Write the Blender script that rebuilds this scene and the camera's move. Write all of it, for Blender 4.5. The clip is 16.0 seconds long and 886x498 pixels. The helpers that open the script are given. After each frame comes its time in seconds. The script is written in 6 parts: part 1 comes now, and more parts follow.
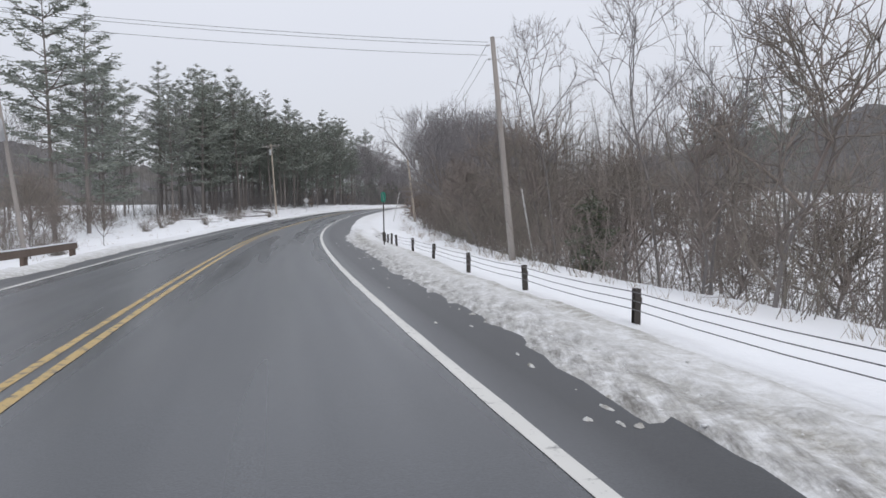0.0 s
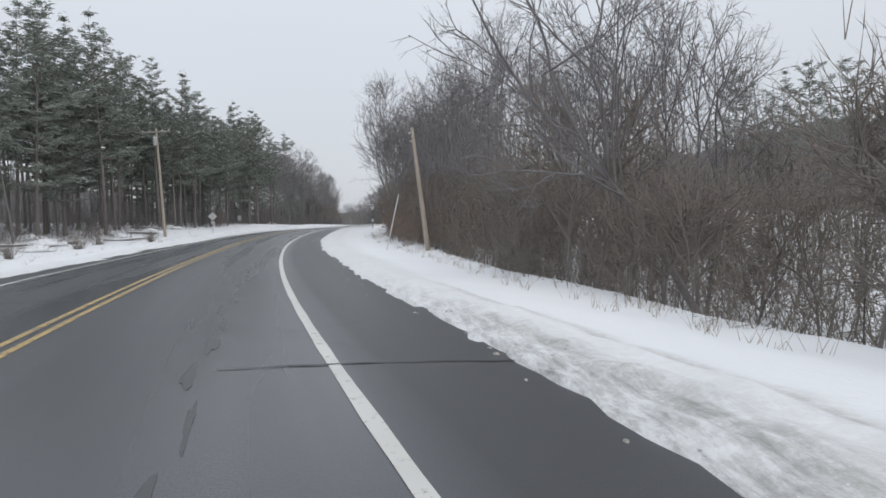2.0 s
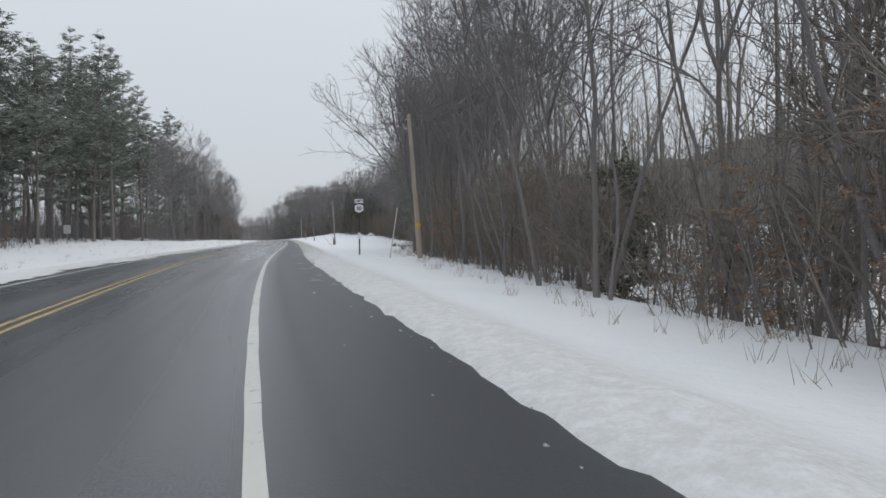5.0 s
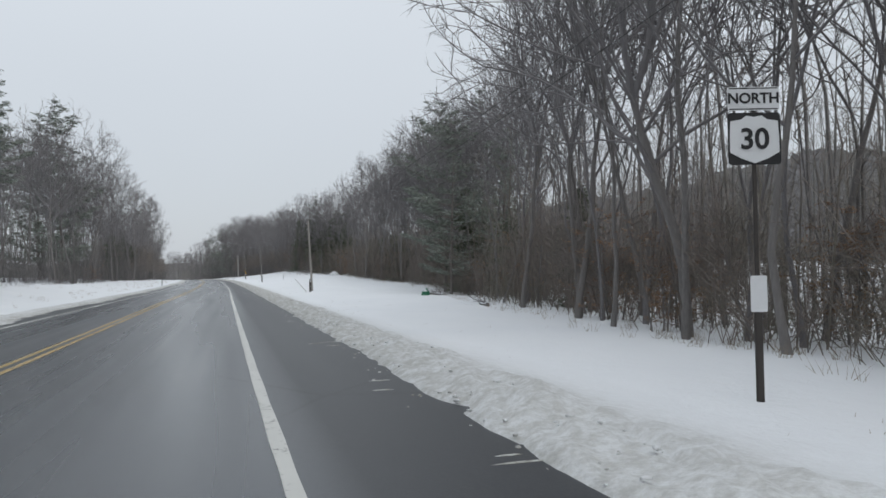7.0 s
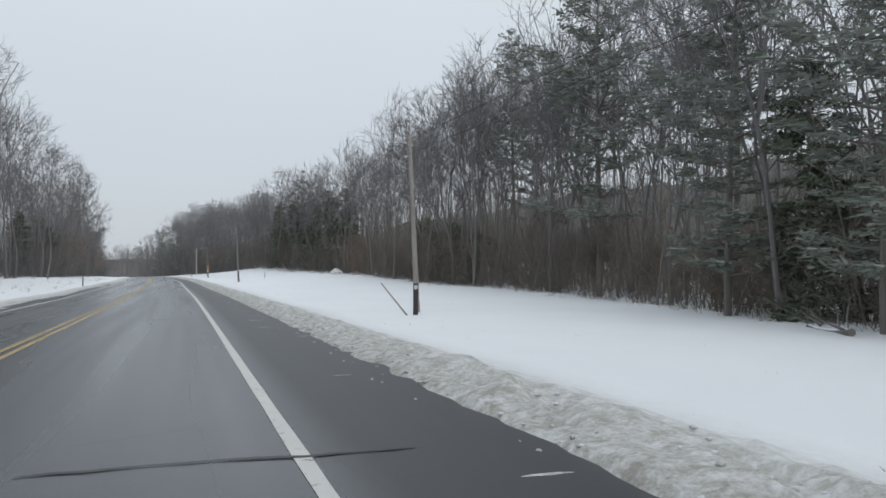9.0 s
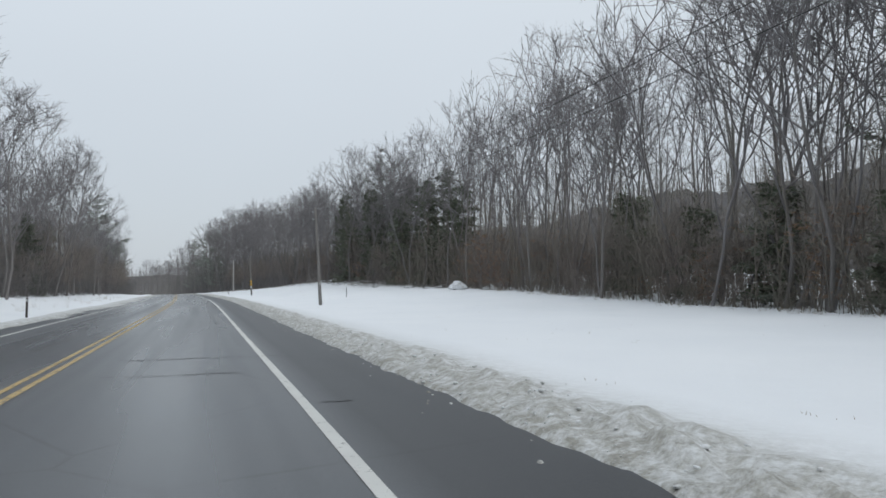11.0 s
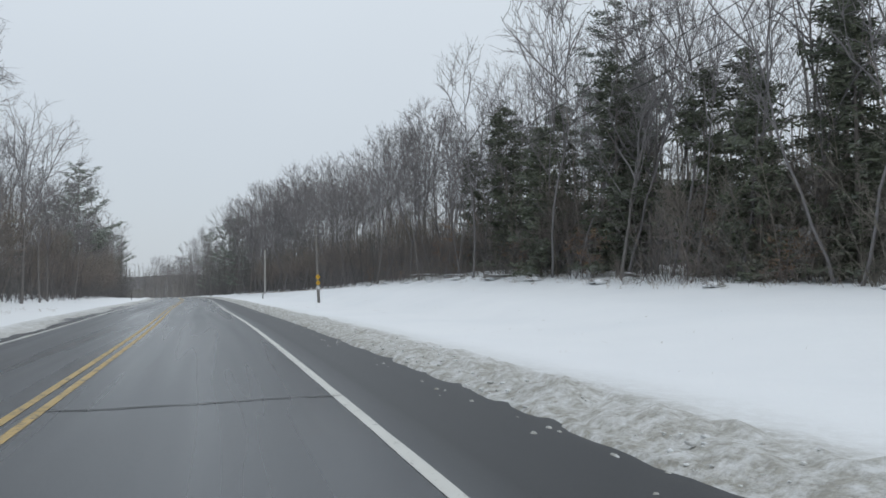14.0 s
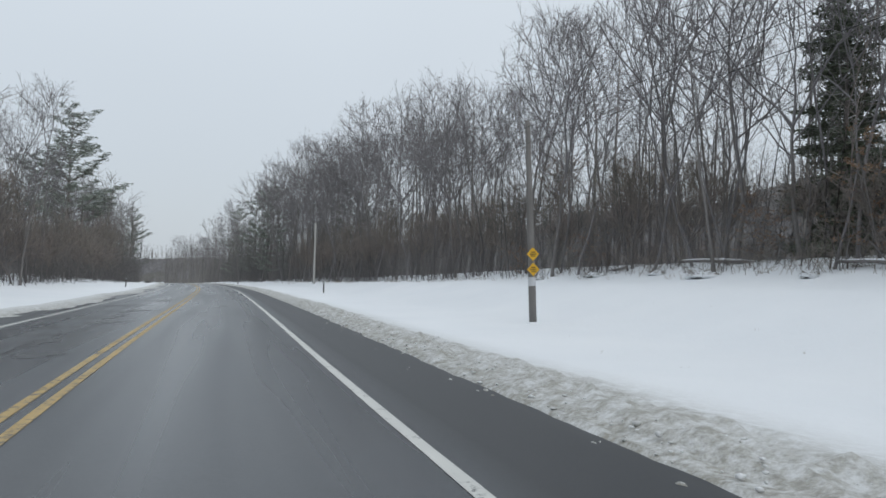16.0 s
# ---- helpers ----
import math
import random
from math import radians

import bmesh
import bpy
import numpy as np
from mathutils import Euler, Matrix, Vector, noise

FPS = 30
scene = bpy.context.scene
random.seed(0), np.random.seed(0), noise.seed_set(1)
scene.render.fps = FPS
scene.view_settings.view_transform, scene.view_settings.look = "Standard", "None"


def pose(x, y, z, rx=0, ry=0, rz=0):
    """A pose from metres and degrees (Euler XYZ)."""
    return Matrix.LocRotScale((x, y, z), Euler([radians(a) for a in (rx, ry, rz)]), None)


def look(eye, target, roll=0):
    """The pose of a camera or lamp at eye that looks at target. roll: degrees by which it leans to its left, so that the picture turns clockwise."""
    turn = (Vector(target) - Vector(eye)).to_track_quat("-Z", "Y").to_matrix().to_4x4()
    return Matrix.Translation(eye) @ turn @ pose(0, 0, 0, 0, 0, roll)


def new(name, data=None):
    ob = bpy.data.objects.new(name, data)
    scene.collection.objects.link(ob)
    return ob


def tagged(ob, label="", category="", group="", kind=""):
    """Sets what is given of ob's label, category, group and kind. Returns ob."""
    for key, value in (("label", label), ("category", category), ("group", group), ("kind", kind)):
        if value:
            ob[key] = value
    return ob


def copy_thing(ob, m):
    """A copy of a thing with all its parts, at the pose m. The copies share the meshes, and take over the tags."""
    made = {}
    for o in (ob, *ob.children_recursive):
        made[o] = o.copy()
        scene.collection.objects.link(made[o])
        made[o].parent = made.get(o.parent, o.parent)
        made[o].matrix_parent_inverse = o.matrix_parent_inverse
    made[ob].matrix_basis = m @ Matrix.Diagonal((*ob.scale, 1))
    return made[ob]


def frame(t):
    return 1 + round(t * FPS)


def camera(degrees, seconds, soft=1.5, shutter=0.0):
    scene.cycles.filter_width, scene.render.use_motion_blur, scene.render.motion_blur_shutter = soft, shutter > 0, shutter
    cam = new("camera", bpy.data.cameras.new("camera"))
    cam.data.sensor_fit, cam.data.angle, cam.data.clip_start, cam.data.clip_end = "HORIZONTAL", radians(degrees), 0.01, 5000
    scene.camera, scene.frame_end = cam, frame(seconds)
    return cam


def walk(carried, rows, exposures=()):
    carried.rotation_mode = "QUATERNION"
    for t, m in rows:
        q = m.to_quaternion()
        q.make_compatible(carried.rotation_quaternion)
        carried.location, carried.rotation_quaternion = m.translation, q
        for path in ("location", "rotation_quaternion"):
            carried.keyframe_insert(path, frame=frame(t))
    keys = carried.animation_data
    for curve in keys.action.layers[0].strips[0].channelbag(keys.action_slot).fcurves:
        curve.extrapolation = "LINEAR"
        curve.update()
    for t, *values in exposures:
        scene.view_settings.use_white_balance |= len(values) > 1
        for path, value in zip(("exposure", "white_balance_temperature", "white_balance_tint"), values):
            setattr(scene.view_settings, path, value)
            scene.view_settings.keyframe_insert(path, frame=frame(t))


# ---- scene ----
cam = camera(64.0, 16.0, soft=1.6)


def eye(x, y, z, yaw, pitch, roll):
    return pose(x, y, z, 90 + pitch, 0, yaw) @ pose(0, 0, 0, 0, 0, roll)


# seconds, place, yaw to the left, pitch up, roll
PATH = [
    (0.0, 0.000, 0.000, 1.300, 2.121, -3.564, -0.900),
    (0.5, -2.532, 9.102, 1.200, 0.542, -3.084, -0.469),
    (1.0, -4.836, 18.375, 1.114, -1.712, -2.761, -0.343),
    (1.5, -6.891, 27.708, 1.062, -3.266, -2.373, -0.414),
    (2.0, -8.701, 37.027, 1.015, -5.123, -2.017, -0.997),
    (2.5, -10.304, 46.410, 1.059, -6.336, -1.389, -0.876),
    (3.0, -11.713, 55.911, 1.060, -7.743, -1.017, -0.937),
    (3.5, -12.915, 65.573, 1.154, -9.245, -0.879, -0.852),
    (4.0, -13.874, 75.228, 1.255, -10.725, -0.983, -1.239),
    (4.2, -14.194, 79.102, 1.281, -11.325, -1.079, -1.414),
    (6.3, -15.642, 120.827, 1.925, -17.020, 0.667, -0.609),
    (6.5, -15.675, 124.809, 1.925, -17.519, 1.101, -1.315),
    (7.0, -15.695, 134.782, 2.002, -18.740, 2.123, -0.699),
    (7.5, -15.634, 144.817, 1.964, -20.491, 2.170, -0.066),
    (8.0, -15.486, 154.971, 2.020, -21.932, 2.101, 0.112),
    (8.2, -15.409, 159.046, 2.008, -22.170, 2.078, 0.092),
    (10.3, -14.348, 201.952, 2.129, -20.946, 2.753, -0.144),
    (10.5, -14.280, 205.787, 2.132, -20.502, 2.910, -0.342),
    (11.0, -14.136, 215.235, 2.159, -19.709, 3.362, -0.253),
    (11.5, -14.031, 224.554, 2.193, -19.074, 3.617, -0.392),
    (12.0, -13.956, 233.924, 2.222, -18.688, 3.577, -0.271),
    (12.5, -13.892, 243.399, 2.302, -18.443, 3.465, -0.335),
    (13.0, -13.825, 253.011, 2.351, -18.381, 3.391, -0.260),
    (13.5, -13.756, 262.690, 2.488, -18.471, 3.316, -0.391),
    (14.0, -13.697, 272.285, 2.504, -18.542, 3.390, -0.292),
    (14.5, -13.673, 281.740, 2.582, -18.527, 3.379, 0.018),
    (15.0, -13.709, 291.207, 2.640, -18.147, 3.434, 0.610),
    (15.5, -13.819, 300.734, 2.712, -17.413, 3.278, 1.243),
    (16.0, -14.012, 310.347, 2.717, -16.666, 2.761, 1.642),
]
walk(cam, [(t, eye(*row)) for t, *row in PATH], exposures=[(0.0, 0.0, 6500, 15), (2.0, -0.08, 6500, 12), (4.2, -0.18, 6500, 11), (8.0, -0.18, 6400, 9), (16.0, -0.2, 6300, 8)])

# ---- world and light: a closed winter overcast ----
world = bpy.data.worlds.new("overcast")
scene.world = world
world.use_nodes = True
wt = world.node_tree
wt.nodes.clear()
w_out = wt.nodes.new("ShaderNodeOutputWorld")
w_bg = wt.nodes.new("ShaderNodeBackground")
w_bg2 = wt.nodes.new("ShaderNodeBackground")
w_add = wt.nodes.new("ShaderNodeAddShader")
w_sky = wt.nodes.new("ShaderNodeTexSky")
w_sky.sky_type = "NISHITA"
w_sky.sun_disc = False
w_sky.sun_elevation = radians(32)
w_sky.sun_rotation = radians(160)
w_sky.dust_density = 3.0
w_bg.inputs["Strength"].default_value = 0.012
wt.links.new(w_sky.outputs["Color"], w_bg.inputs["Color"])
w_geo = wt.nodes.new("ShaderNodeTexCoord")
w_sep = wt.nodes.new("ShaderNodeSeparateXYZ")
w_ramp = wt.nodes.new("ShaderNodeValToRGB")
w_noise = wt.nodes.new("ShaderNodeTexNoise")
w_noise.inputs["Scale"].default_value = 1.6
w_noise.inputs["Detail"].default_value = 3
w_mix = wt.nodes.new("ShaderNodeMixRGB")
w_mix.blend_type = "MULTIPLY"
w_mix.inputs["Fac"].default_value = 0.10
wt.links.new(w_geo.outputs["Generated"], w_sep.inputs["Vector"])
wt.links.new(w_geo.outputs["Generated"], w_noise.inputs["Vector"])
wt.links.new(w_sep.outputs["Z"], w_ramp.inputs["Fac"])
w_ramp.color_ramp.elements[0].position = 0.0
w_ramp.color_ramp.elements[0].color = (0.60, 0.635, 0.675, 1)
w_ramp.color_ramp.elements[1].position = 1.0
w_ramp.color_ramp.elements[1].color = (1.0, 1.06, 1.12, 1)
wt.links.new(w_ramp.outputs["Color"], w_mix.inputs["Color1"])
wt.links.new(w_noise.outputs["Fac"], w_mix.inputs["Color2"])
wt.links.new(w_mix.outputs["Color"], w_bg2.inputs["Color"])
w_bg2.inputs["Strength"].default_value = 1.05
wt.links.new(w_bg.outputs["Background"], w_add.inputs[0])
wt.links.new(w_bg2.outputs["Background"], w_add.inputs[1])
wt.links.new(w_add.outputs["Shader"], w_out.inputs["Surface"])

sun_data = bpy.data.lights.new("sun", "SUN")
sun_data.energy = 0.6
sun_data.angle = radians(40)
sun_data.color = (1.0, 0.97, 0.93)
sun = new("sun", sun_data)
sun.matrix_world = look((0, 0, 60), (-20, 45, 0))


# ---- materials ----
class Nodes:
    """A small helper round one procedural material."""

    def __init__(self, name):
        self.m = bpy.data.materials.new(name)
        self.m.use_nodes = True
        self.t = self.m.node_tree
        self.b = self.t.nodes["Principled BSDF"]

    def n(self, kind, **sets):
        node = self.t.nodes.new("ShaderNode" + kind)
        for key, value in sets.items():
            node.inputs[key.replace("_", " ")].default_value = value
        return node

    def link(self, a, b):
        self.t.links.new(a, b)
        return self

    def coords(self, which="Object", scale=(1, 1, 1)):
        tc = self.n("TexCoord")
        mp = self.n("Mapping")
        mp.inputs["Scale"].default_value = scale
        self.link(tc.outputs[which], mp.inputs["Vector"])
        return mp.outputs["Vector"]

    def noise(self, scale, detail=4, vec=None, rough=0.55):
        node = self.n("TexNoise", Scale=scale, Detail=detail, Roughness=rough)
        if vec is not None:
            self.link(vec, node.inputs["Vector"])
        return node.outputs["Fac"]

    def ramp(self, fac, *stops):
        node = self.n("ValToRGB")
        els = node.color_ramp.elements
        while len(els) < len(stops):
            els.new(0.5)
        for el, (pos, col) in zip(els, stops):
            el.position = pos
            el.color = (*col, 1) if len(col) == 3 else col
        self.link(fac, node.inputs["Fac"])
        return node.outputs["Color"]

    def mix(self, fac, a, b, blend="MIX"):
        node = self.n("MixRGB")
        node.blend_type = blend
        for sock, val in (("Fac", fac), ("Color1", a), ("Color2", b)):
            if isinstance(val, (int, float)):
                node.inputs[sock].default_value = val
            elif isinstance(val, tuple):
                node.inputs[sock].default_value = (*val, 1)
            else:
                self.link(val, node.inputs[sock])
        return node.outputs["Color"]

    def math(self, op, a, b=0.0):
        node = self.n("Math")
        node.operation = op
        for k, val in enumerate((a, b)):
            if isinstance(val, (int, float)):
                node.inputs[k].default_value = val
            else:
                self.link(val, node.inputs[k])
        return node.outputs["Value"]

    def attr(self, name):
        node = self.n("Attribute")
        node.attribute_name = name
        return node.outputs["Fac"]

    def rand(self):
        return self.n("ObjectInfo").outputs["Random"]

    def bump(self, height, strength=0.3, distance=0.02):
        node = self.n("Bump", Strength=strength, Distance=distance)
        self.link(height, node.inputs["Height"])
        self.link(node.outputs["Normal"], self.b.inputs["Normal"])

    def done(self, color, rough=0.7, metal=0.0, spec=0.4):
        if isinstance(color, tuple):
            self.b.inputs["Base Color"].default_value = (*color, 1)
        else:
            self.link(color, self.b.inputs["Base Color"])
        if isinstance(rough, (int, float)):
            self.b.inputs["Roughness"].default_value = rough
        else:
            self.link(rough, self.b.inputs["Roughness"])
        self.b.inputs["Metallic"].default_value = metal
        self.b.inputs["Specular IOR Level"].default_value = spec
        return self.m


def make_snow():
    k = Nodes("snow")
    v = k.coords()
    big, mid, fine = k.noise(0.25, 3, v), k.noise(2.2, 5, v), k.noise(14.0, 4, v)
    white = k.mix(big, (0.76, 0.785, 0.815), (0.85, 0.865, 0.88))
    patch = k.ramp(k.noise(5.0, 7, v, 0.78), (0.38, (0, 0, 0)), (0.58, (1, 1, 1)))
    grit = k.mix(k.noise(22.0, 3, v), (0.12, 0.114, 0.098), (0.46, 0.445, 0.39))
    dirt = k.math("MULTIPLY", k.attr("dirt"), k.math("ADD", k.math("MULTIPLY", patch, 0.58), 0.40))
    col = k.mix(dirt, white, grit)
    # bare wet gravel that shows in streaks along the road
    holes = k.ramp(k.noise(1.0, 6, k.coords("Object", (6.5, 1.3, 1.0)), 0.75), (0.42, (0, 0, 0)), (0.66, (1, 1, 1)))
    stones = k.mix(k.noise(30.0, 3, v), (0.07, 0.068, 0.064), (0.26, 0.252, 0.232))
    col = k.mix(k.math("MULTIPLY", k.attr("gravel"), holes), col, stones)
    h = k.math("ADD", k.math("MULTIPLY", mid, 0.7), k.math("MULTIPLY", fine, 0.3))
    k.bump(h, 0.7, 0.09)
    return k.done(col, 0.75, spec=0.25)


def make_asphalt():
    k = Nodes("wet_asphalt")
    v = k.coords()
    streak = k.noise(0.9, 2, k.coords("UV", (1.1, 0.035, 1)))
    blot = k.noise(0.35, 4, v)
    grain = k.noise(60, 3, v)
    base = k.mix(streak, (0.048, 0.0535, 0.061), (0.081, 0.0885, 0.099))
    base = k.mix(k.math("MULTIPLY", k.ramp(blot, (0.35, (0, 0, 0)), (0.7, (1, 1, 1))), 0.5), base, (0.066, 0.069, 0.073))
    base = k.mix(k.math("MULTIPLY", k.attr("shoulder"), 0.65), base, (0.030, 0.031, 0.033))
    cell = k.n("TexVoronoi", Scale=0.28)
    cell.feature = "DISTANCE_TO_EDGE"
    warp = k.mix(0.18, v, k.n("TexNoise", Scale=0.9, Detail=5).outputs["Color"], "ADD")
    k.link(warp, cell.inputs["Vector"])
    crack = k.ramp(cell.outputs["Distance"], (0.0, (1, 1, 1)), (0.012, (0, 0, 0)))
    crack = k.math("MULTIPLY", crack, k.ramp(k.noise(0.12, 3, v), (0.52, (0, 0, 0)), (0.62, (0.7, 0.7, 0.7))))
    base = k.mix(crack, base, (0.02, 0.02, 0.021))
    speck = k.ramp(grain, (0.3, (0.75, 0.75, 0.75)), (0.7, (1.2, 1.2, 1.2)))
    base = k.mix(1.0, base, speck, "MULTIPLY")
    k.bump(grain, 0.25, 0.006)
    rough = k.ramp(streak, (0.3, (0.20,) * 3), (0.75, (0.40,) * 3))
    rough = k.mix(k.math("MULTIPLY", k.attr("shoulder"), 0.8), rough, (0.5, 0.5, 0.5))
    return k.done(base, rough, spec=0.5)


def make_line(name, rgb, worn):
    k = Nodes(name)
    v = k.coords()
    wear = k.ramp(k.noise(7, 6, v, 0.75), (worn, (0, 0, 0)), (worn + 0.12, (1, 1, 1)))
    tone = k.mix(k.noise(1.2, 3, v), tuple(c * 0.8 for c in rgb), rgb)
    k.bump(k.noise(50, 2, v), 0.2, 0.004)
    return k.done(k.mix(wear, (0.09, 0.092, 0.096), tone), 0.55)


def make_bark(name, dark, light, scale=1.0):
    k = Nodes(name)
    v = k.coords("Object", (6 * scale, 6 * scale, 1.1 * scale))
    f = k.noise(2.5, 5, v)
    col = k.mix(f, dark, light)
    col = k.mix(k.math("MULTIPLY", k.rand(), 0.45), col, tuple(0.5 * (a + b) * 1.25 for a, b in zip(dark, light)))
    k.bump(f, 0.5, 0.02)
    return k.done(col, 0.9, spec=0.15)


def make_brush(name, tones, dark):
    """Thin stems whose colour drifts from clump to clump."""
    k = Nodes(name)
    v = k.coords()
    drift = k.ramp(k.noise(0.09, 4, v, 0.65), *[(0.3 + 0.4 * j / (len(tones) - 1), c) for j, c in enumerate(tones)])
    isl = k.n("NewGeometry").outputs["Random Per Island"]
    col = k.mix(k.math("MULTIPLY", isl, 0.75), drift, dark)
    return k.done(col, 0.9, spec=0.15)


def make_needles(name, dark, light, frost):
    k = Nodes(name)
    geo = k.n("NewGeometry")
    isl = geo.outputs["Random Per Island"]
    col = k.mix(isl, dark, light)
    col = k.mix(k.math("MULTIPLY", k.rand(), 0.35), col, tuple(c * 0.7 for c in dark))
    sep = k.n("SeparateXYZ")
    k.link(geo.outputs["Normal"], sep.inputs["Vector"])
    up = k.math("MULTIPLY", k.math("ABSOLUTE", sep.outputs["Z"]), frost)
    fac = k.math("MULTIPLY", up, k.ramp(k.noise(1.4, 4, k.coords()), (0.42, (0, 0, 0)), (0.62, (1, 1, 1))))
    return k.done(k.mix(fac, col, (0.72, 0.74, 0.76)), 0.7, spec=0.2)


def make_leaves():
    k = Nodes("dry_beech_leaves")
    isl = k.n("NewGeometry").outputs["Random Per Island"]
    return k.done(k.ramp(isl, (0.0, (0.15, 0.085, 0.055)), (0.5, (0.27, 0.17, 0.11)), (1.0, (0.40, 0.29, 0.20))), 0.8, spec=0.15)


def make_pole_wood(name, dark, light):
    k = Nodes(name)
    v = k.coords("Object", (22, 22, 0.7))
    f = k.noise(3, 5, v)
    col = k.mix(f, dark, light)
    col = k.mix(k.ramp(k.noise(0.6, 3, k.coords()), (0.4, (0, 0, 0)), (0.7, (0.5, 0.5, 0.5))), col, dark)
    k.bump(f, 0.4, 0.01)
    return k.done(col, 0.85, spec=0.2)


def make_plain(name, rgb, rough=0.6, metal=0.0, vary=0.15):
    k = Nodes(name)
    f = k.noise(9, 5, k.coords())
    col = k.mix(f, tuple(c * (1 - vary) for c in rgb), tuple(min(1, c * (1 + vary)) for c in rgb))
    k.bump(k.noise(40, 3), 0.12, 0.004)
    return k.done(col, rough, metal)


def make_hill():
    k = Nodes("wooded_hillside")
    v = k.coords("Object", (1, 1, 0.25))
    f = k.noise(0.35, 6, v, 0.7)
    g = k.noise(0.03, 4, k.coords())
    col = k.ramp(f, (0.30, (0.12, 0.117, 0.12)), (0.5, (0.175, 0.17, 0.173)), (0.72, (0.26, 0.255, 0.26)))
    col = k.mix(k.ramp(g, (0.45, (0, 0, 0)), (0.6, (0.6, 0.6, 0.6))), col, (0.15, 0.144, 0.126))
    k.bump(f, 1.0, 1.5)
    return k.done(col, 0.95, spec=0.1)


SNOW = make_snow()
ASPHALT = make_asphalt()
WHITE_LINE = make_line("white_road_paint", (0.66, 0.66, 0.63), 0.30)
YELLOW_LINE = make_line("yellow_road_paint", (0.50, 0.36, 0.15), 0.37)
PATCH = make_plain("dark_wet_patch", (0.055, 0.057, 0.060), 0.35, 0.0, 0.4)
TAR = make_plain("crack_sealant", (0.018, 0.018, 0.019), 0.4)
BARK = make_bark("grey_bark", (0.11, 0.103, 0.10), (0.275, 0.26, 0.252))
TWIG = make_bark("twig_bark", (0.14, 0.134, 0.137), (0.28, 0.268, 0.272), 2.0)
BRUSH = make_brush("brush_stems", ((0.26, 0.245, 0.237), (0.285, 0.243, 0.22), (0.235, 0.222, 0.18), (0.29, 0.268, 0.258)), (0.16, 0.145, 0.137))
# darker, cooler copy of the brush: the woods' shade is put into the stem colour
SHADED_BRUSH = make_brush("shaded_brush_stems", ((0.18, 0.178, 0.183), (0.205, 0.19, 0.185), (0.17, 0.168, 0.158), (0.20, 0.195, 0.20)), (0.11, 0.107, 0.11))
FAR_STEMS = make_brush("woodland_stems", ((0.215, 0.21, 0.212), (0.24, 0.222, 0.212), (0.20, 0.195, 0.178), (0.24, 0.232, 0.232)), (0.135, 0.13, 0.129))
PINE_BARK = make_bark("pine_bark", (0.12, 0.107, 0.10), (0.27, 0.245, 0.228))
NEEDLES = make_needles("pine_needles", (0.15, 0.172, 0.145), (0.265, 0.29, 0.245), 0.3)
DARK_NEEDLES = make_needles("hemlock_needles", (0.085, 0.098, 0.070), (0.17, 0.188, 0.130), 0.2)
LEAVES = make_leaves()
POLE_GREY = make_pole_wood("weathered_pole_wood", (0.23, 0.21, 0.195), (0.43, 0.405, 0.38))
POLE_TAN = make_pole_wood("tan_pole_wood", (0.28, 0.24, 0.20), (0.50, 0.44, 0.37))
POLE_PALE = make_pole_wood("silvered_pole_wood", (0.36, 0.35, 0.335), (0.58, 0.565, 0.54))
POLE_DARK = make_pole_wood("dark_pole_wood", (0.13, 0.124, 0.119), (0.28, 0.267, 0.255))
POST_DARK = make_plain("dark_weathered_steel", (0.055, 0.048, 0.044), 0.7)
GALV = make_plain("galvanised_steel", (0.42, 0.43, 0.44), 0.5, 0.6)
CABLE = make_plain("dull_steel_cable", (0.16, 0.16, 0.165), 0.55, 0.5)
WIRE = make_plain("black_wire", (0.03, 0.03, 0.032), 0.6)
SIGN_WHITE = make_plain("white_sign_sheeting", (0.74, 0.75, 0.76), 0.45, 0, 0.06)
SIGN_BLACK = make_plain("black_sign_sheeting", (0.02, 0.02, 0.022), 0.5)
SIGN_YELLOW = make_plain("yellow_sign_sheeting", (0.72, 0.42, 0.03), 0.45, 0, 0.08)
SIGN_GREEN = make_plain("green_sign_sheeting", (0.012, 0.17, 0.12), 0.45)
ALU = make_plain("bare_aluminium", (0.52, 0.53, 0.54), 0.5, 0.4)
RAIL_WOOD = make_pole_wood("brown_timber", (0.10, 0.075, 0.06), (0.22, 0.175, 0.15))
GUARD_GREY = make_plain("pale_plastic_guard", (0.55, 0.55, 0.54), 0.6)
CERAMIC = make_plain("pale_porcelain", (0.55, 0.56, 0.58), 0.35)
HILL = make_hill()

# ---- the line of the road: station along y, right edge line, height ----
LINE_Y = [-200, -100, -40, -20, 0, 20, 40, 60, 80, 100, 120, 140, 160, 180, 200, 220, 240, 260, 280, 300, 320, 340, 360, 380, 400, 420, 440, 500, 600, 900]
LINE_X = [75, 36, 14.38, 7.72, 1.61, -3.81, -8.39, -11.84, -14.13, -15.25, -15.45, -15.12, -14.57, -14.0, -13.40, -12.88, -12.55, -12.28, -12.1, -12.12, -12.48, -12.66, -12.9, -13.35, -14.25, -15.55, -17.2, -23.5, -38.0, -97.0]
RISE_Y = [-200, -120, -40, 0, 9, 18, 37, 56, 66, 75, 100, 121, 135, 159, 202, 234, 263, 291, 310, 330, 404, 450, 520, 600, 900]
RISE_Z = [2.2, 1.3, 0.4, -0.085, -0.185, -0.275, -0.365, -0.325, -0.235, -0.125, 0.25, 0.53, 0.61, 0.63, 0.745, 0.835, 1.08, 1.25, 1.33, 1.42, 1.5, 1.35, 0.6, -0.8, -9.0]
ST = np.arange(-200.0, 901.0, 1.0)


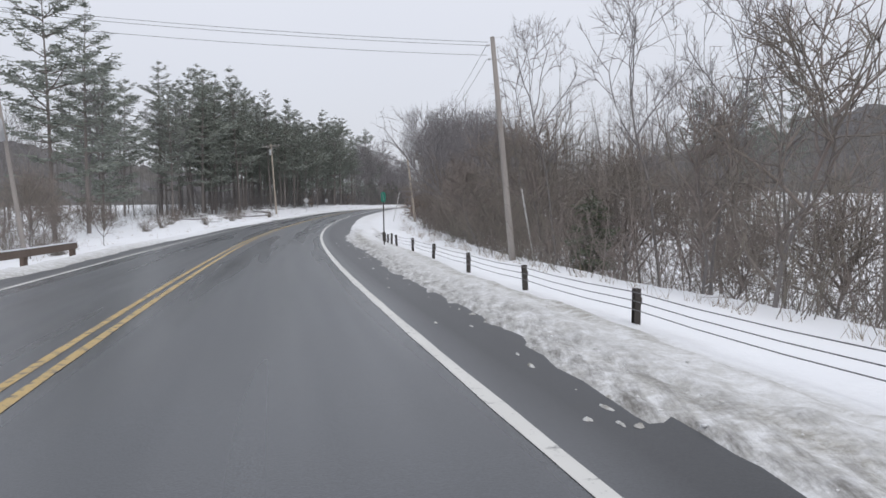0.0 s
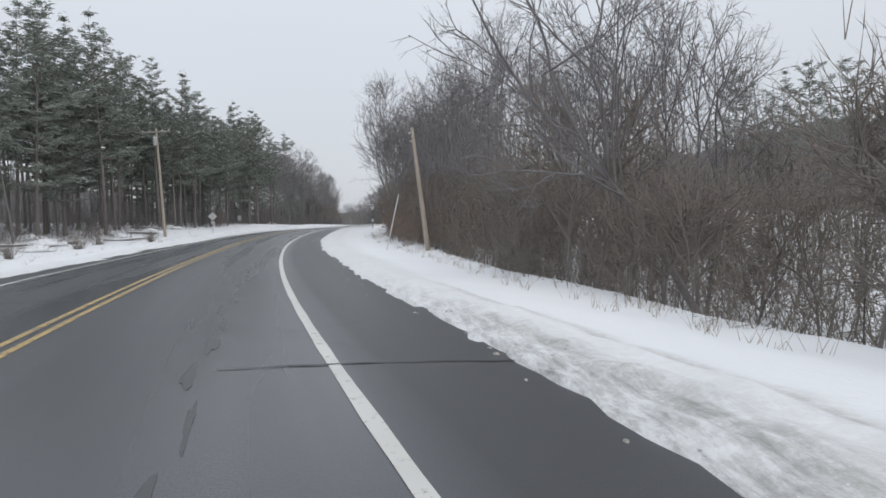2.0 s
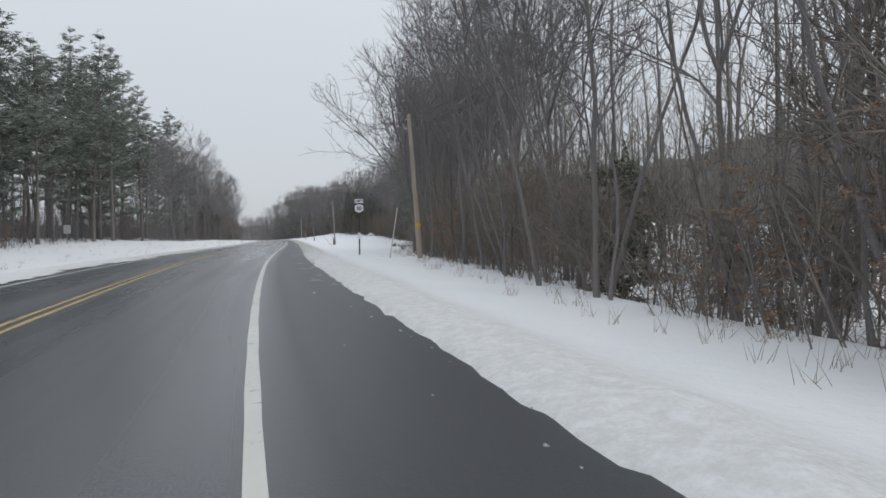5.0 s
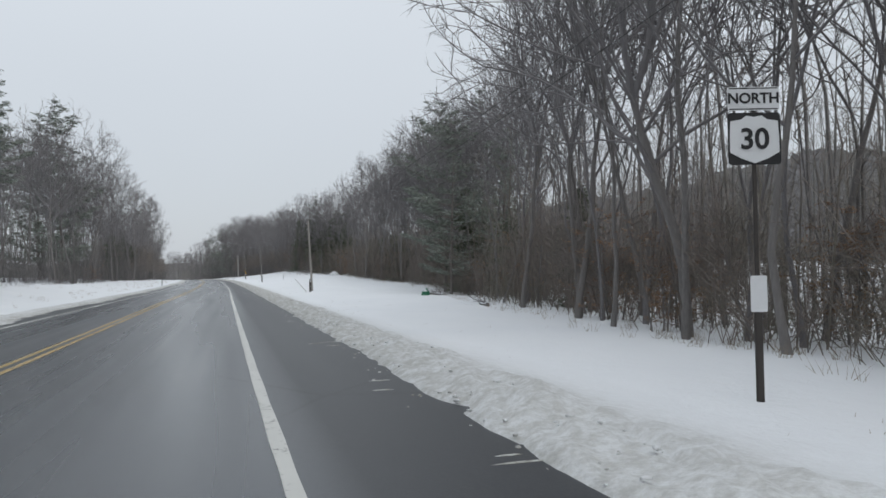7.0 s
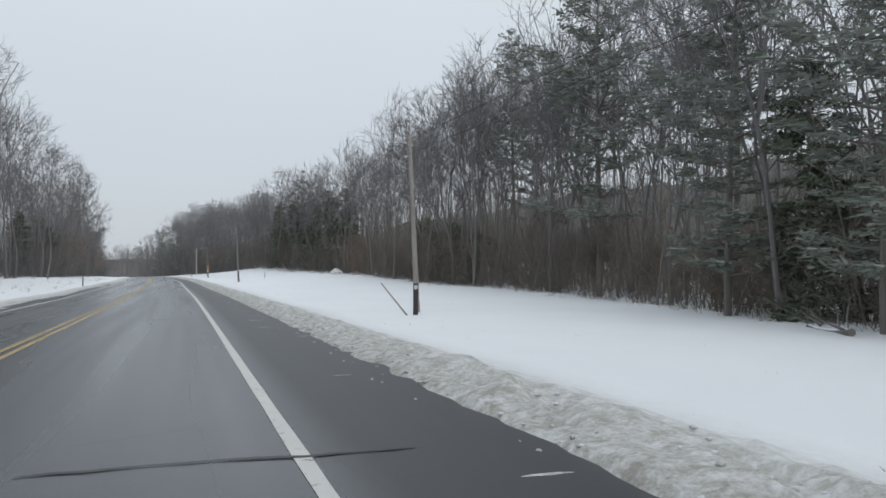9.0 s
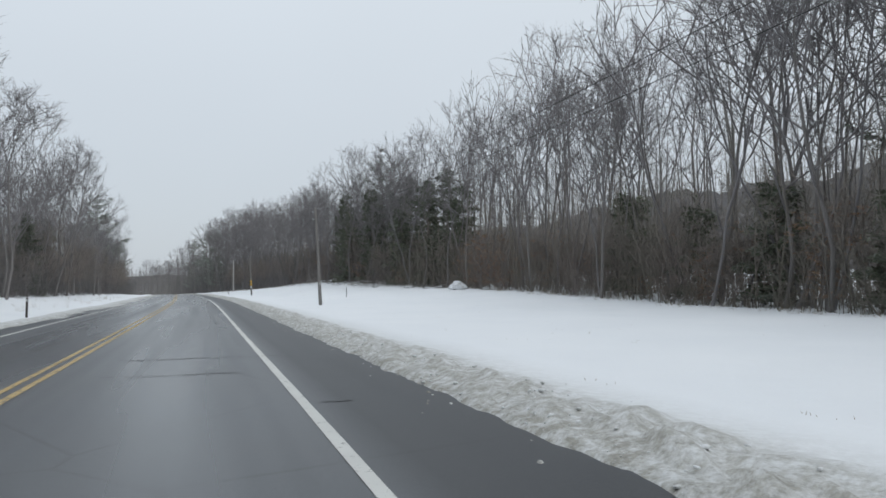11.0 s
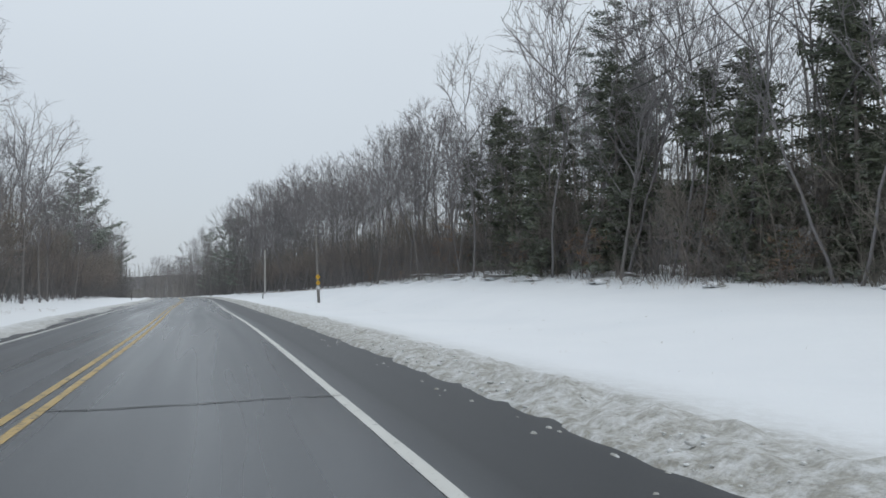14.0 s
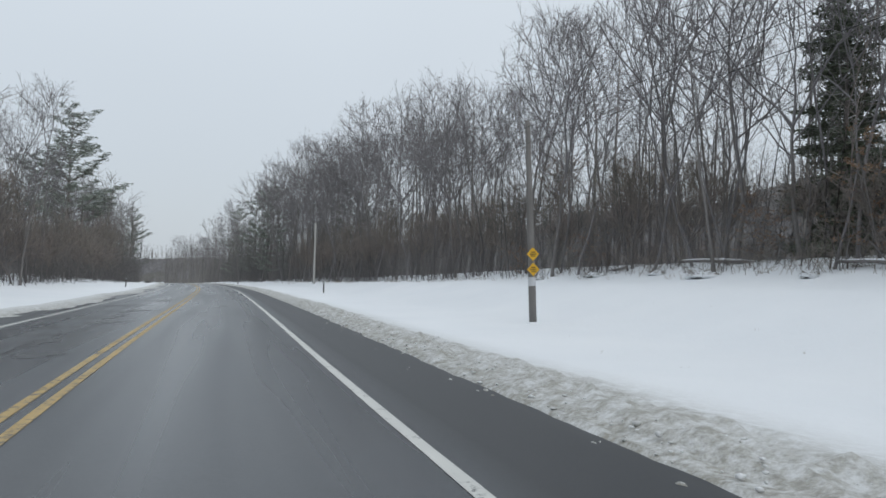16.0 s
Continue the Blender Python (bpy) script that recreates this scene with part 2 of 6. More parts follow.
def eased(values, width):
    k = np.exp(-0.5 * (np.arange(-3 * width, 3 * width + 1) / width) ** 2)
    pad = 3 * width
    ends = np.r_[values[0] + (values[1] - values[0]) * np.arange(-pad, 0), values, values[-1] + (values[-1] - values[-2]) * np.arange(1, pad + 1)]
    return np.convolve(ends, k / k.sum(), "valid")



def curved(xs, ys, at):
    """A smooth curve through the nodes."""
    xs, ys = np.array(xs, float), np.array(ys, float)
    m = np.gradient(ys, xs)
    k = np.clip(np.searchsorted(xs, at) - 1, 0, len(xs) - 2)
    h = xs[k + 1] - xs[k]
    u = (at - xs[k]) / h
    return ((1 + 2 * u) * (1 - u) ** 2 * ys[k] + u * (1 - u) ** 2 * h * m[k] + u * u * (3 - 2 * u) * ys[k + 1] + u * u * (u - 1) * h * m[k + 1])


CX = eased(curved(LINE_Y, LINE_X, ST), 2)
CZ = eased(np.interp(ST, RISE_Y, RISE_Z), 6)
HEAD = np.arctan2(-np.gradient(CX), 1.0)
LANE = 3.6


def road_z(s):
    return np.interp(s, ST, CZ)


def plan(s, lat):
    h = np.interp(s, ST, HEAD)
    return np.interp(s, ST, CX) + lat * np.cos(h), s + lat * np.sin(h)


def station(x, y):
    s = y
    for _ in range(4):
        h = np.interp(s, ST, HEAD)
        lat = (x - np.interp(s, ST, CX)) * np.cos(h) + (y - s) * np.sin(h)
        s = s + (y - s) * np.cos(h) ** 2 * 1.0 - (x - np.interp(s, ST, CX)) * np.sin(h) * np.cos(h)
    return s, lat


def centre_at(s):
    """Where the yellow lines run, from the right edge line."""
    return np.interp(s, [0, 45, 62, 78, 95, 140, 235, 262, 340], [-3.66, -3.54, -3.38, -3.22, -3.35, -3.72, -3.62, -3.45, -3.38])


def left_at(s):
    """Where the far lane's edge line runs."""
    return np.interp(s, [20, 61, 88, 120, 160, 247, 278, 336], [-7.2, -7.15, -6.5, -6.6, -6.85, -7.0, -6.6, -6.75])


def camber(lat):
    return -0.024 * np.clip(-LANE - lat, 0, 4.8)


R_LAT = np.array([4.5, 8, 14, 22, 40, 90, 300])
R_ST = np.array([-60, 30, 75, 110, 140, 185, 240, 280, 330, 430])
R_DZ = np.array([
    [-.3, -.8, -2.5, -3, -3, -3, -2], [-.2, -.7, -2.6, -3, -3, -3, -2], [-.25, -.5, -2, -2.5, -2.5, -2.5, -2],
    [-.2, -.4, -1.5, -2, -2, -2, -1], [-.1, -.2, -.5, -1.2, -1.2, -1, 0], [-.1, -.1, -.2, -.3, -.2, .5, 2],
    [.08, .12, .2, .3, .8, 2, 4], [.05, .1, .55, 1.15, 1.8, 3, 6], [0, .1, 1.5, 2.8, 3.4, 4.5, 8], [0, .2, .9, 1.8, 2.8, 4, 8]])
L_LAT = np.array([10, 13, 18, 26, 40, 90, 300])
L_ST = np.array([-60, 60, 100, 130, 180, 250, 330, 430])
L_DZ = np.array([
    [-.1, -.3, -.5, -.6, -.6, -.4, 0], [-.1, -.3, -.5, -.7, -.3, 0, 1], [-.1, -.35, -.45, 0, .6, 1.2, 2], [-.05, -.1, .3, 1.0, 1.6, 2, 3],
    [.05, .2, 1, 1.4, 1.8, 2, 3], [0, .2, .7, 1, 1.4, 2, 3], [0, .1, .5, .9, 1.2, 2, 3], [0, .1, .5, .9, 1.2, 2, 3]])
EDGE_S = [-60, 5, 10, 15, 22, 30, 36, 45, 52, 62, 75, 85, 105, 130, 150, 170, 210, 260, 320, 600]
EDGE_L = [0.9, 0.95, 1.1, 1.05, 1.35, 1.2, 1.3, 1.8, 1.95, 2.05, 1.92, 1.92, 2.1, 1.85, 1.93, 1.95, 1.85, 1.75, 1.7, 1.7]


def wobble(s, seed, *waves):
    r = np.random.RandomState(seed)
    return sum(a * np.sin(s * 2 * np.pi / w * (1 + 0.1 * k) + r.uniform(0, 6.28)) for k, (w, a) in enumerate(waves))


def grid_dz(s, lat, st, lats, dz):
    s, lat = np.broadcast_arrays(np.asarray(s, float), np.asarray(lat, float))
    k = np.clip(np.searchsorted(st, s) - 1, 0, len(st) - 2)
    u = np.clip((s - st[k]) / (st[k + 1] - st[k]), 0, 1)
    u = u * u * (3 - 2 * u)
    j = np.clip(np.searchsorted(lats, lat) - 1, 0, len(lats) - 2)
    v = np.clip((lat - lats[j]) / (lats[j + 1] - lats[j]), 0, 1)
    v = v * v * (3 - 2 * v)
    a = dz[k, j] * (1 - v) + dz[k, j + 1] * v
    b = dz[k + 1, j] * (1 - v) + dz[k + 1, j + 1] * v
    return a * (1 - u) + b * u


def snow_edge(s):
    more = np.interp(s, [0, 38, 60, 90, 130], [0.75, 0.75, 0.55, 0.35, 0.2])
    return np.interp(s, EDGE_S, EDGE_L) + more * wobble(s, 3, (17, .06), (6.1, .06), (2.3, .06), (1.1, .05))


def left_edge(s):
    return left_at(s) - 1.0 + wobble(s, 5, (23, .12), (7.3, .07), (2.7, .05))


def ground_dz(s, lat):
    """Height of the snow over the road's own height, and how dirty it is."""
    s, lat = np.broadcast_arrays(np.asarray(s, float), np.asarray(lat, float))
    d = lat - snow_edge(s)
    low = np.interp(s, [0, 50, 80, 140], [0.45, 0.55, 0.8, 1.0])
    ridge = np.interp(d, [-0.1, 0.0, 0.25, 0.6, 1.1, 1.9], [-0.10, 0.03, 0.09, 0.14, 0.12, 0.03]) * np.where(d > 0.1, low, 1)
    right = np.where(lat < 4.5, ridge + (grid_dz(s, 4.5, R_ST, R_LAT, R_DZ) - 0.03 * low) * np.clip((d - 0.7) / 1.6, 0, 1) ** 1.5,
                     grid_dz(s, lat, R_ST, R_LAT, R_DZ))
    e = left_edge(s) - lat
    ridge_l = np.interp(e, [-0.1, 0.0, 0.3, 0.7, 1.3], [-0.10, 0.03, 0.12, 0.15, 0.06])
    left = np.where(-lat < 10, ridge_l + (grid_dz(s, 10.0, L_ST, L_LAT, L_DZ) - 0.06) * np.clip((e - 0.7) / 0.9, 0, 1),
                    grid_dz(s, -lat, L_ST, L_LAT, L_DZ)) - 0.115
    dz = np.where(lat > -3, np.where(d > -0.1, right, -0.10), np.where(e > -0.1, left, -0.22))
    dirt = np.where(lat > -3, np.interp(d, [-0.1, 1.1, 1.7, 2.6], [1, 0.85, 0.3, 0.0]), np.interp(e, [-0.1, 0.6, 1.2], [1, 0.5, 0.0]))
    dirt = dirt * np.interp(s, [30, 45, 70, 90, 125, 145, 165, 215], [0.9, 0.3, 0.3, 0.4, 0.45, 0.75, 0.95, 1.0])
    return dz, dirt


def ground_at(x, y):
    s, lat = station(x, y)
    return float(road_z(s) + ground_dz(s, lat)[0])


# ---- mesh helpers ----
def part(name, bm, material, parent, label=""):
    me = bpy.data.meshes.new(name)
    bm.to_mesh(me)
    bm.free()
    me.materials.append(material)
    ob = new(name, me)
    ob.parent = parent
    if label:
        ob["label"] = label
    return ob


def mesh_of(name, verts, faces, material, smooth=False):
    """A mesh from arrays: verts n x 3, faces m x 3 or m x 4."""
    me = bpy.data.meshes.new(name)
    verts, faces = np.asarray(verts, np.float32), np.asarray(faces, np.int32)
    n, c = faces.shape
    me.vertices.add(len(verts))
    me.vertices.foreach_set("co", verts.ravel())
    me.loops.add(n * c)
    me.loops.foreach_set("vertex_index", faces.ravel())
    me.polygons.add(n)
    me.polygons.foreach_set("loop_start", np.arange(0, n * c, c, dtype=np.int32))
    me.polygons.foreach_set("loop_total", np.full(n, c, np.int32))
    if smooth:
        me.polygons.foreach_set("use_smooth", np.ones(n, bool))
    me.update(calc_edges=True)
    me.materials.append(material)
    return me


def base_of(name, x, y, z=None, turn=0.0):
    ob = new(name)
    ob.empty_display_size = 0.3
    ob.matrix_world = pose(x, y, ground_at(x, y) if z is None else z, 0, 0, turn)
    return ob


def tube_bm(path, radii, sides=10, bm=None, cap=True):
    """A round tube along points, one radius each."""
    bm = bm or bmesh.new()
    path = [Vector(p) for p in path]
    rings = []
    for k, p in enumerate(path):
        way = (path[min(k + 1, len(path) - 1)] - path[max(k - 1, 0)]).normalized()
        side = way.orthogonal().normalized() if k == 0 else (rings_side - way * rings_side.dot(way)).normalized()
        rings_side = side
        up = way.cross(side)
        rings.append([bm.verts.new(p + radii[k] * (math.cos(a) * side + math.sin(a) * up)) for a in (2 * math.pi * j / sides for j in range(sides))])
    for a, b in zip(rings, rings[1:]):
        for j in range(sides):
            bm.faces.new((a[j], a[(j + 1) % sides], b[(j + 1) % sides], b[j])).smooth = True
    if cap:
        bm.faces.new(rings[0][::-1])
        bm.faces.new(rings[-1])
    return bm


def box_bm(size, at=(0, 0, 0), bevel=0.0, bm=None):
    own = bmesh.new()
    bmesh.ops.create_cube(own, size=1.0)
    bmesh.ops.scale(own, vec=size, verts=own.verts)
    if bevel:
        bmesh.ops.bevel(own, geom=list(own.edges), offset=bevel, segments=2, affect="EDGES")
    bmesh.ops.translate(own, vec=at, verts=own.verts)
    if bm is None:
        return own
    me = bpy.data.meshes.new("tmp")
    own.to_mesh(me)
    own.free()
    bm.from_mesh(me)
    bpy.data.meshes.remove(me)
    return bm


def plate_bm(outline, thick, at=(0, 0, 0)):
    """A flat plate in x and z, facing -y."""
    bm = bmesh.new()
    face = bm.faces.new([bm.verts.new((x + at[0], at[1], z + at[2])) for x, z in outline])
    out = bmesh.ops.extrude_face_region(bm, geom=[face])
    bmesh.ops.translate(bm, vec=(0, thick, 0), verts=[v for v in out["geom"] if isinstance(v, bmesh.types.BMVert)])
    bmesh.ops.recalc_face_normals(bm, faces=bm.faces)
    return bm


def rounded(w, h, r, steps=4):
    pts = []
    for cx, cz, a0 in ((w / 2 - r, h / 2 - r, 0), (-w / 2 + r, h / 2 - r, 90), (-w / 2 + r, -h / 2 + r, 180), (w / 2 - r, -h / 2 + r, 270)):
        for k in range(steps + 1):
            a = radians(a0 + 90 * k / steps)
            pts.append((cx + r * math.cos(a), cz + r * math.sin(a)))
    return pts


# ---- the ground: one sheet of snow from the road to the horizon ----
def build_ground():
    rows = np.r_[np.arange(-200, -12, 4.0), np.arange(-12, 110, 0.5), np.arange(110, 345, 0.35), np.arange(345, 460, 2.0), np.arange(460, 901, 12.0)]
    cols = np.r_[-900, -500, -300, -200, -140, -90, -60, -45, -36, -30, -26, -22, -19, -17, -15, -13.5, -12.5, -11.5, -10.8, -10.2, -9.8, -9.4,
                 -9.1, -8.8, -8.6, -8.45, -8.3, -8.15, -8.0, -7.8, -6, -2, 0.6, np.arange(0.9, 4.0, 0.14), np.arange(4.2, 9, 0.45), 9.5, 10.5, 11.5, 13,
                 14.5, 16, 18, 20, 22, 25, 29, 34, 40, 50, 65, 90, 130, 200, 300, 500, 900]
    s, lat = np.meshgrid(rows, cols, indexing="ij")
    dz, dirt = ground_dz(s, lat)
    x, y = plan(s, lat)
    rng = np.random.RandomState(4)
    d = lat - snow_edge(s)
    e = left_edge(s) - lat
    rough = 0.10 * np.exp(-((d - 0.7) / 0.7) ** 2) * np.interp(s, [40, 60, 120, 145], [0.5, 0.3, 0.4, 1.0]) + 0.03 * np.exp(-((e - 0.5) / 0.4) ** 2)
    lumps = np.array([noise.noise((a * 1.3, b * 1.3, 0.0)) + 0.6 * noise.noise((a * 3.1, b * 3.1, 5.0)) for a, b in zip(x.ravel(), y.ravel())]).reshape(x.shape)
    soft = np.array([noise.noise((a * 0.16, b * 0.16, 2.0)) for a, b in zip(x.ravel(), y.ravel())]).reshape(x.shape)
    off_road = np.clip(np.maximum(d, e) / 3, 0, 1)
    z = road_z(s) + dz + rough * (1.6 * lumps + 0.6 * rng.uniform(-1, 1, x.shape)) + off_road * (0.10 * soft + 0.018 * lumps)
    # wheel ruts in the trodden slush before the first bend
    rutted = np.clip((58 - s) / 12, 0, 1) * np.interp(d, [0.3, 0.6, 1.9, 2.4], [0, 1, 1, 0])
    z = z + 0.028 * rutted * np.sin(d * 9.5 + 0.7 * np.sin(s * 0.21) + 0.4 * lumps)
    dirt = np.clip(dirt * np.where((s < 60) & (lat > 0), 0.8, 1.0) + 0.55 * rutted * np.clip(np.sin(d * 4.7 + 0.9 * np.sin(s * 0.13) + 1.2 * soft), 0, 1), 0, 1)
    gravel = np.where(lat > 0, np.interp(d, [-0.1, 0.15, 0.5, 1.0], [1, 1, 0.75, 0]) * np.interp(s, [28, 44, 56], [1, 0.75, 0]), 0)
    n, m = x.shape
    idx = np.arange(n * m).reshape(n, m)
    faces = np.stack([idx[:-1, :-1], idx[:-1, 1:], idx[1:, 1:], idx[1:, :-1]], -1).reshape(-1, 4)
    me = mesh_of("ground", np.stack([x, y, z], -1).reshape(-1, 3), faces, SNOW, True)
    a = me.attributes.new("dirt", "FLOAT", "POINT")
    a.data.foreach_set("value", dirt.astype(np.float32).ravel())
    a = me.attributes.new("gravel", "FLOAT", "POINT")
    a.data.foreach_set("value", gravel.astype(np.float32).ravel())
    tagged(new("ground", me), "snow-covered ground with a dirty ploughed ridge along the road", "snow", kind="structure")


def build_road():
    rows = np.r_[np.arange(-200, -12, 4.0), np.arange(-12, 345, 1.0), np.arange(345, 500, 3.0), np.arange(500, 771, 10.0)]
    cols = np.array([-9.0, -7.8, -7.2, -6, -4.8, -3.6, -2.4, -1.2, 0, 0.5, 1.0, 1.6, 2.2, 3.0])
    s, lat = np.meshgrid(rows, cols, indexing="ij")
    lat = np.where(lat > 0.9, 0.9 + (lat - 0.9) / 2.1 * (snow_edge(s) + 0.12 - 0.9), lat)
    x, y = plan(s, lat)
    z = road_z(s) + camber(lat)
    n, m = x.shape
    idx = np.arange(n * m).reshape(n, m)
    faces = np.stack([idx[:-1, :-1], idx[:-1, 1:], idx[1:, 1:], idx[1:, :-1]], -1).reshape(-1, 4)
    me = mesh_of("road", np.stack([x, y, z], -1).reshape(-1, 3), faces, ASPHALT, True)
    uv = me.uv_layers.new(name="along")
    loops = np.empty(len(me.loops), np.int32)
    me.loops.foreach_get("vertex_index", loops)
    uv.data.foreach_set("uv", np.stack([lat.ravel()[loops], s.ravel()[loops]], -1).astype(np.float32).ravel())
    a = me.attributes.new("shoulder", "FLOAT", "POINT")
    a.data.foreach_set("value", np.where((lat > 0.3), 1.0, np.where(lat < -7.5, 0.6, 0.0)).astype(np.float32).ravel())
    road = tagged(new("road", me), "damp grey two-lane asphalt road with sealed cracks", "road", kind="structure")

    def stripe(name, lat_of, off, width, mat, label, a=-60.0, b=520.0):
        ss = np.arange(a, b, 1.0)
        lat0 = lat_of(ss) + off
        w = width * (1 + 0.06 * wobble(ss, int(1000 + lat0[0] * 10), (3.1, 1), (1.7, 0.6)))
        vs = []
        for side in (-1, 1):
            px, py = plan(ss, lat0 + side * w / 2)
            vs.append(np.stack([px, py, road_z(ss) + camber(lat0 + side * w / 2) + 0.005], -1))
        k = len(ss)
        f = np.stack([np.arange(k - 1), np.arange(k - 1) + k, np.arange(1, k) + k, np.arange(1, k)], -1)
        ob = new(name, mesh_of(name, np.concatenate(vs), f, mat))
        ob.parent = road
        ob["label"] = label

    stripe("edge_line", np.zeros_like, 0.0, 0.13, WHITE_LINE, "worn white painted edge line")
    stripe("edge_line", left_at, 0.0, 0.13, WHITE_LINE, "worn white painted edge line")
    stripe("centre_line", centre_at, 0.12, 0.11, YELLOW_LINE, "worn yellow painted centre line")
    stripe("centre_line", centre_at, -0.12, 0.11, YELLOW_LINE, "worn yellow painted centre line")

    # sealed transverse cracks: station, reach across, slant
    rng = random.Random(9)
    cracks = [(70.8, -0.9, 1.6, -0.15), (63.4, 0.0, 0.4, 0), (83.7, 0.6, 1.7, -0.3), (97.6, -1.4, 1.4, -0.3), (84.4, 0.1, 0.9, 0), (163.6, -2.6, 0.8, 0), (181.0, -1.9, 0.9, 0), (230.3, -2.7, 1.0, -0.05),
              (227.5, -2.7, -0.5, 0), (224.0, 0.2, 0.6, 0), (249.2, -2.6, -0.9, 0), (281.2, -3.4, 0.1, 0.03), (335.7, -3.1, -0.4, 0.2), (64.6, 0.9, 2.0, -0.4), (44.2, -1.1, 1.9, -0.6), (52.0, -6.8, -4.0, 0.1), (118.0, -7.0, 1.6, 0.2),
              (135.0, -3.0, 0.4, 0.1), (198.0, -3.2, 1.0, 0.1), (209.0, -7.0, -3.8, 0.2), (266.0, 0.2, 1.5, 0), (275.0, -2.9, -0.25, 0.1), (310.0, -2.7, 0.7, 0.05), (301.0, -3.0, -1.2, 0.1), (360.0, -7.0, 1.5, 0.2), (384.0, -3.0, 0.5, 0.1)]
    for s0, a, b, slant in cracks:
        k = 14
        lats = [a + (b - a) * j / (k - 1) for j in range(k)]
        skew, ph = slant / (b - a), rng.uniform(0, 6)
        vs = []
        for j, la in enumerate(lats):
            st = s0 + skew * (la - a) + 0.06 * math.sin(la * 1.7 + ph) + rng.uniform(-0.03, 0.03)
            w = rng.uniform(0.012, 0.038) * (0.35 if j in (0, k - 1) else 1)
            for sg in (-1, 1):
                px, py = plan(st + sg * w, la)
                vs.append((float(px), float(py), float(road_z(st + sg * w)) + float(camber(np.array(la))) + 0.009))
        f = [(2 * j, 2 * j + 2, 2 * j + 3, 2 * j + 1) for j in range(k - 1)]
        ob = new("crack_seal", mesh_of("crack_seal", vs, f, TAR))
        ob.parent = road
    # open cracks that run along the lane: stations, place across
    for s0, s1, la in ((211.6, 214.8, -0.3), (243.0, 247.0, -0.5), (323.0, 329.0, -5.0)):
        k = int((s1 - s0) * 5)
        vs, lt = [], la
        for j in range(k):
            st = s0 + (s1 - s0) * j / (k - 1)
            lt += rng.uniform(-0.07, 0.07) + 0.1 * (la - lt)
            w = rng.uniform(0.008, 0.026) * (0.3 if j in (0, k - 1) else 0.7)
            for sg in (-1, 1):
                px, py = plan(st, lt + sg * w)
                vs.append((float(px), float(py), float(road_z(st)) + float(camber(np.array(lt))) + 0.009))
        ob = new("crack_seal", mesh_of("crack_seal", vs, [(2 * j, 2 * j + 1, 2 * j + 3, 2 * j + 2) for j in range(k - 1)], TAR))
        ob.parent = road
    # thin dark patches of tar and wet, mostly in the far lane; a worn wheel track in the bend
    worn = tuple((27.0 + 1.7 * j, -1.68 + 0.024 * 1.7 * j + 0.08 * math.sin(j * 2.3), 0.62, 0.03 + 0.025 * (j % 3)) for j in range(22))
    for s0, la, ls, wd in ((324.4, -5.6, 1.0, 0.45), (325.6, -4.95, 0.9, 0.32), (327.5, -5.3, 0.5, 0.4), (323.2, -4.4, 0.3, 0.35), (329.8, -5.5, 0.6, 0.5), (331.5, -4.6, 0.4, 0.6), (334.0, -5.2, 0.8, 0.7), (338.0, -4.8, 0.7, 0.8), (343.0, -5.4, 1.2, 0.8),
                           (320.6, -5.9, 0.5, 0.3), (349.0, -4.6, 1.2, 0.7), (343.0, -1.6, 0.5, 0.25), (68.0, -2.2, 1.6, 0.14), (72.5, -2.6, 1.8, 0.12), (64.0, -2.0, 1.2, 0.10), (92.0, -2.5, 2.2, 0.13), (98.0, -2.6, 2.0, 0.12), (212.6, -0.35, 1.7, 0.03)) + worn:
        k = 18
        ring, ph = [], rng.uniform(0, 6)
        for j in range(k):
            a = 2 * math.pi * j / k
            f = 1 + 0.25 * math.sin(3 * a + ph) + rng.uniform(-0.22, 0.22)
            st, lt = s0 + ls * f * math.sin(a) + 0.35 * wd * math.cos(a), la + wd * f * math.cos(a)
            px, py = plan(st, lt)
            ring.append((float(px), float(py), float(road_z(st)) + float(camber(np.array(lt))) + 0.004))
        px, py = plan(s0, la)
        ring.append((float(px), float(py), float(road_z(s0)) + float(camber(np.array(la))) + 0.006))
        ob = new("tar_patch", mesh_of("tar_patch", ring, [(j, (j + 1) % k, k) for j in range(k)], PATCH))
        ob.parent = road


build_ground()
build_road()


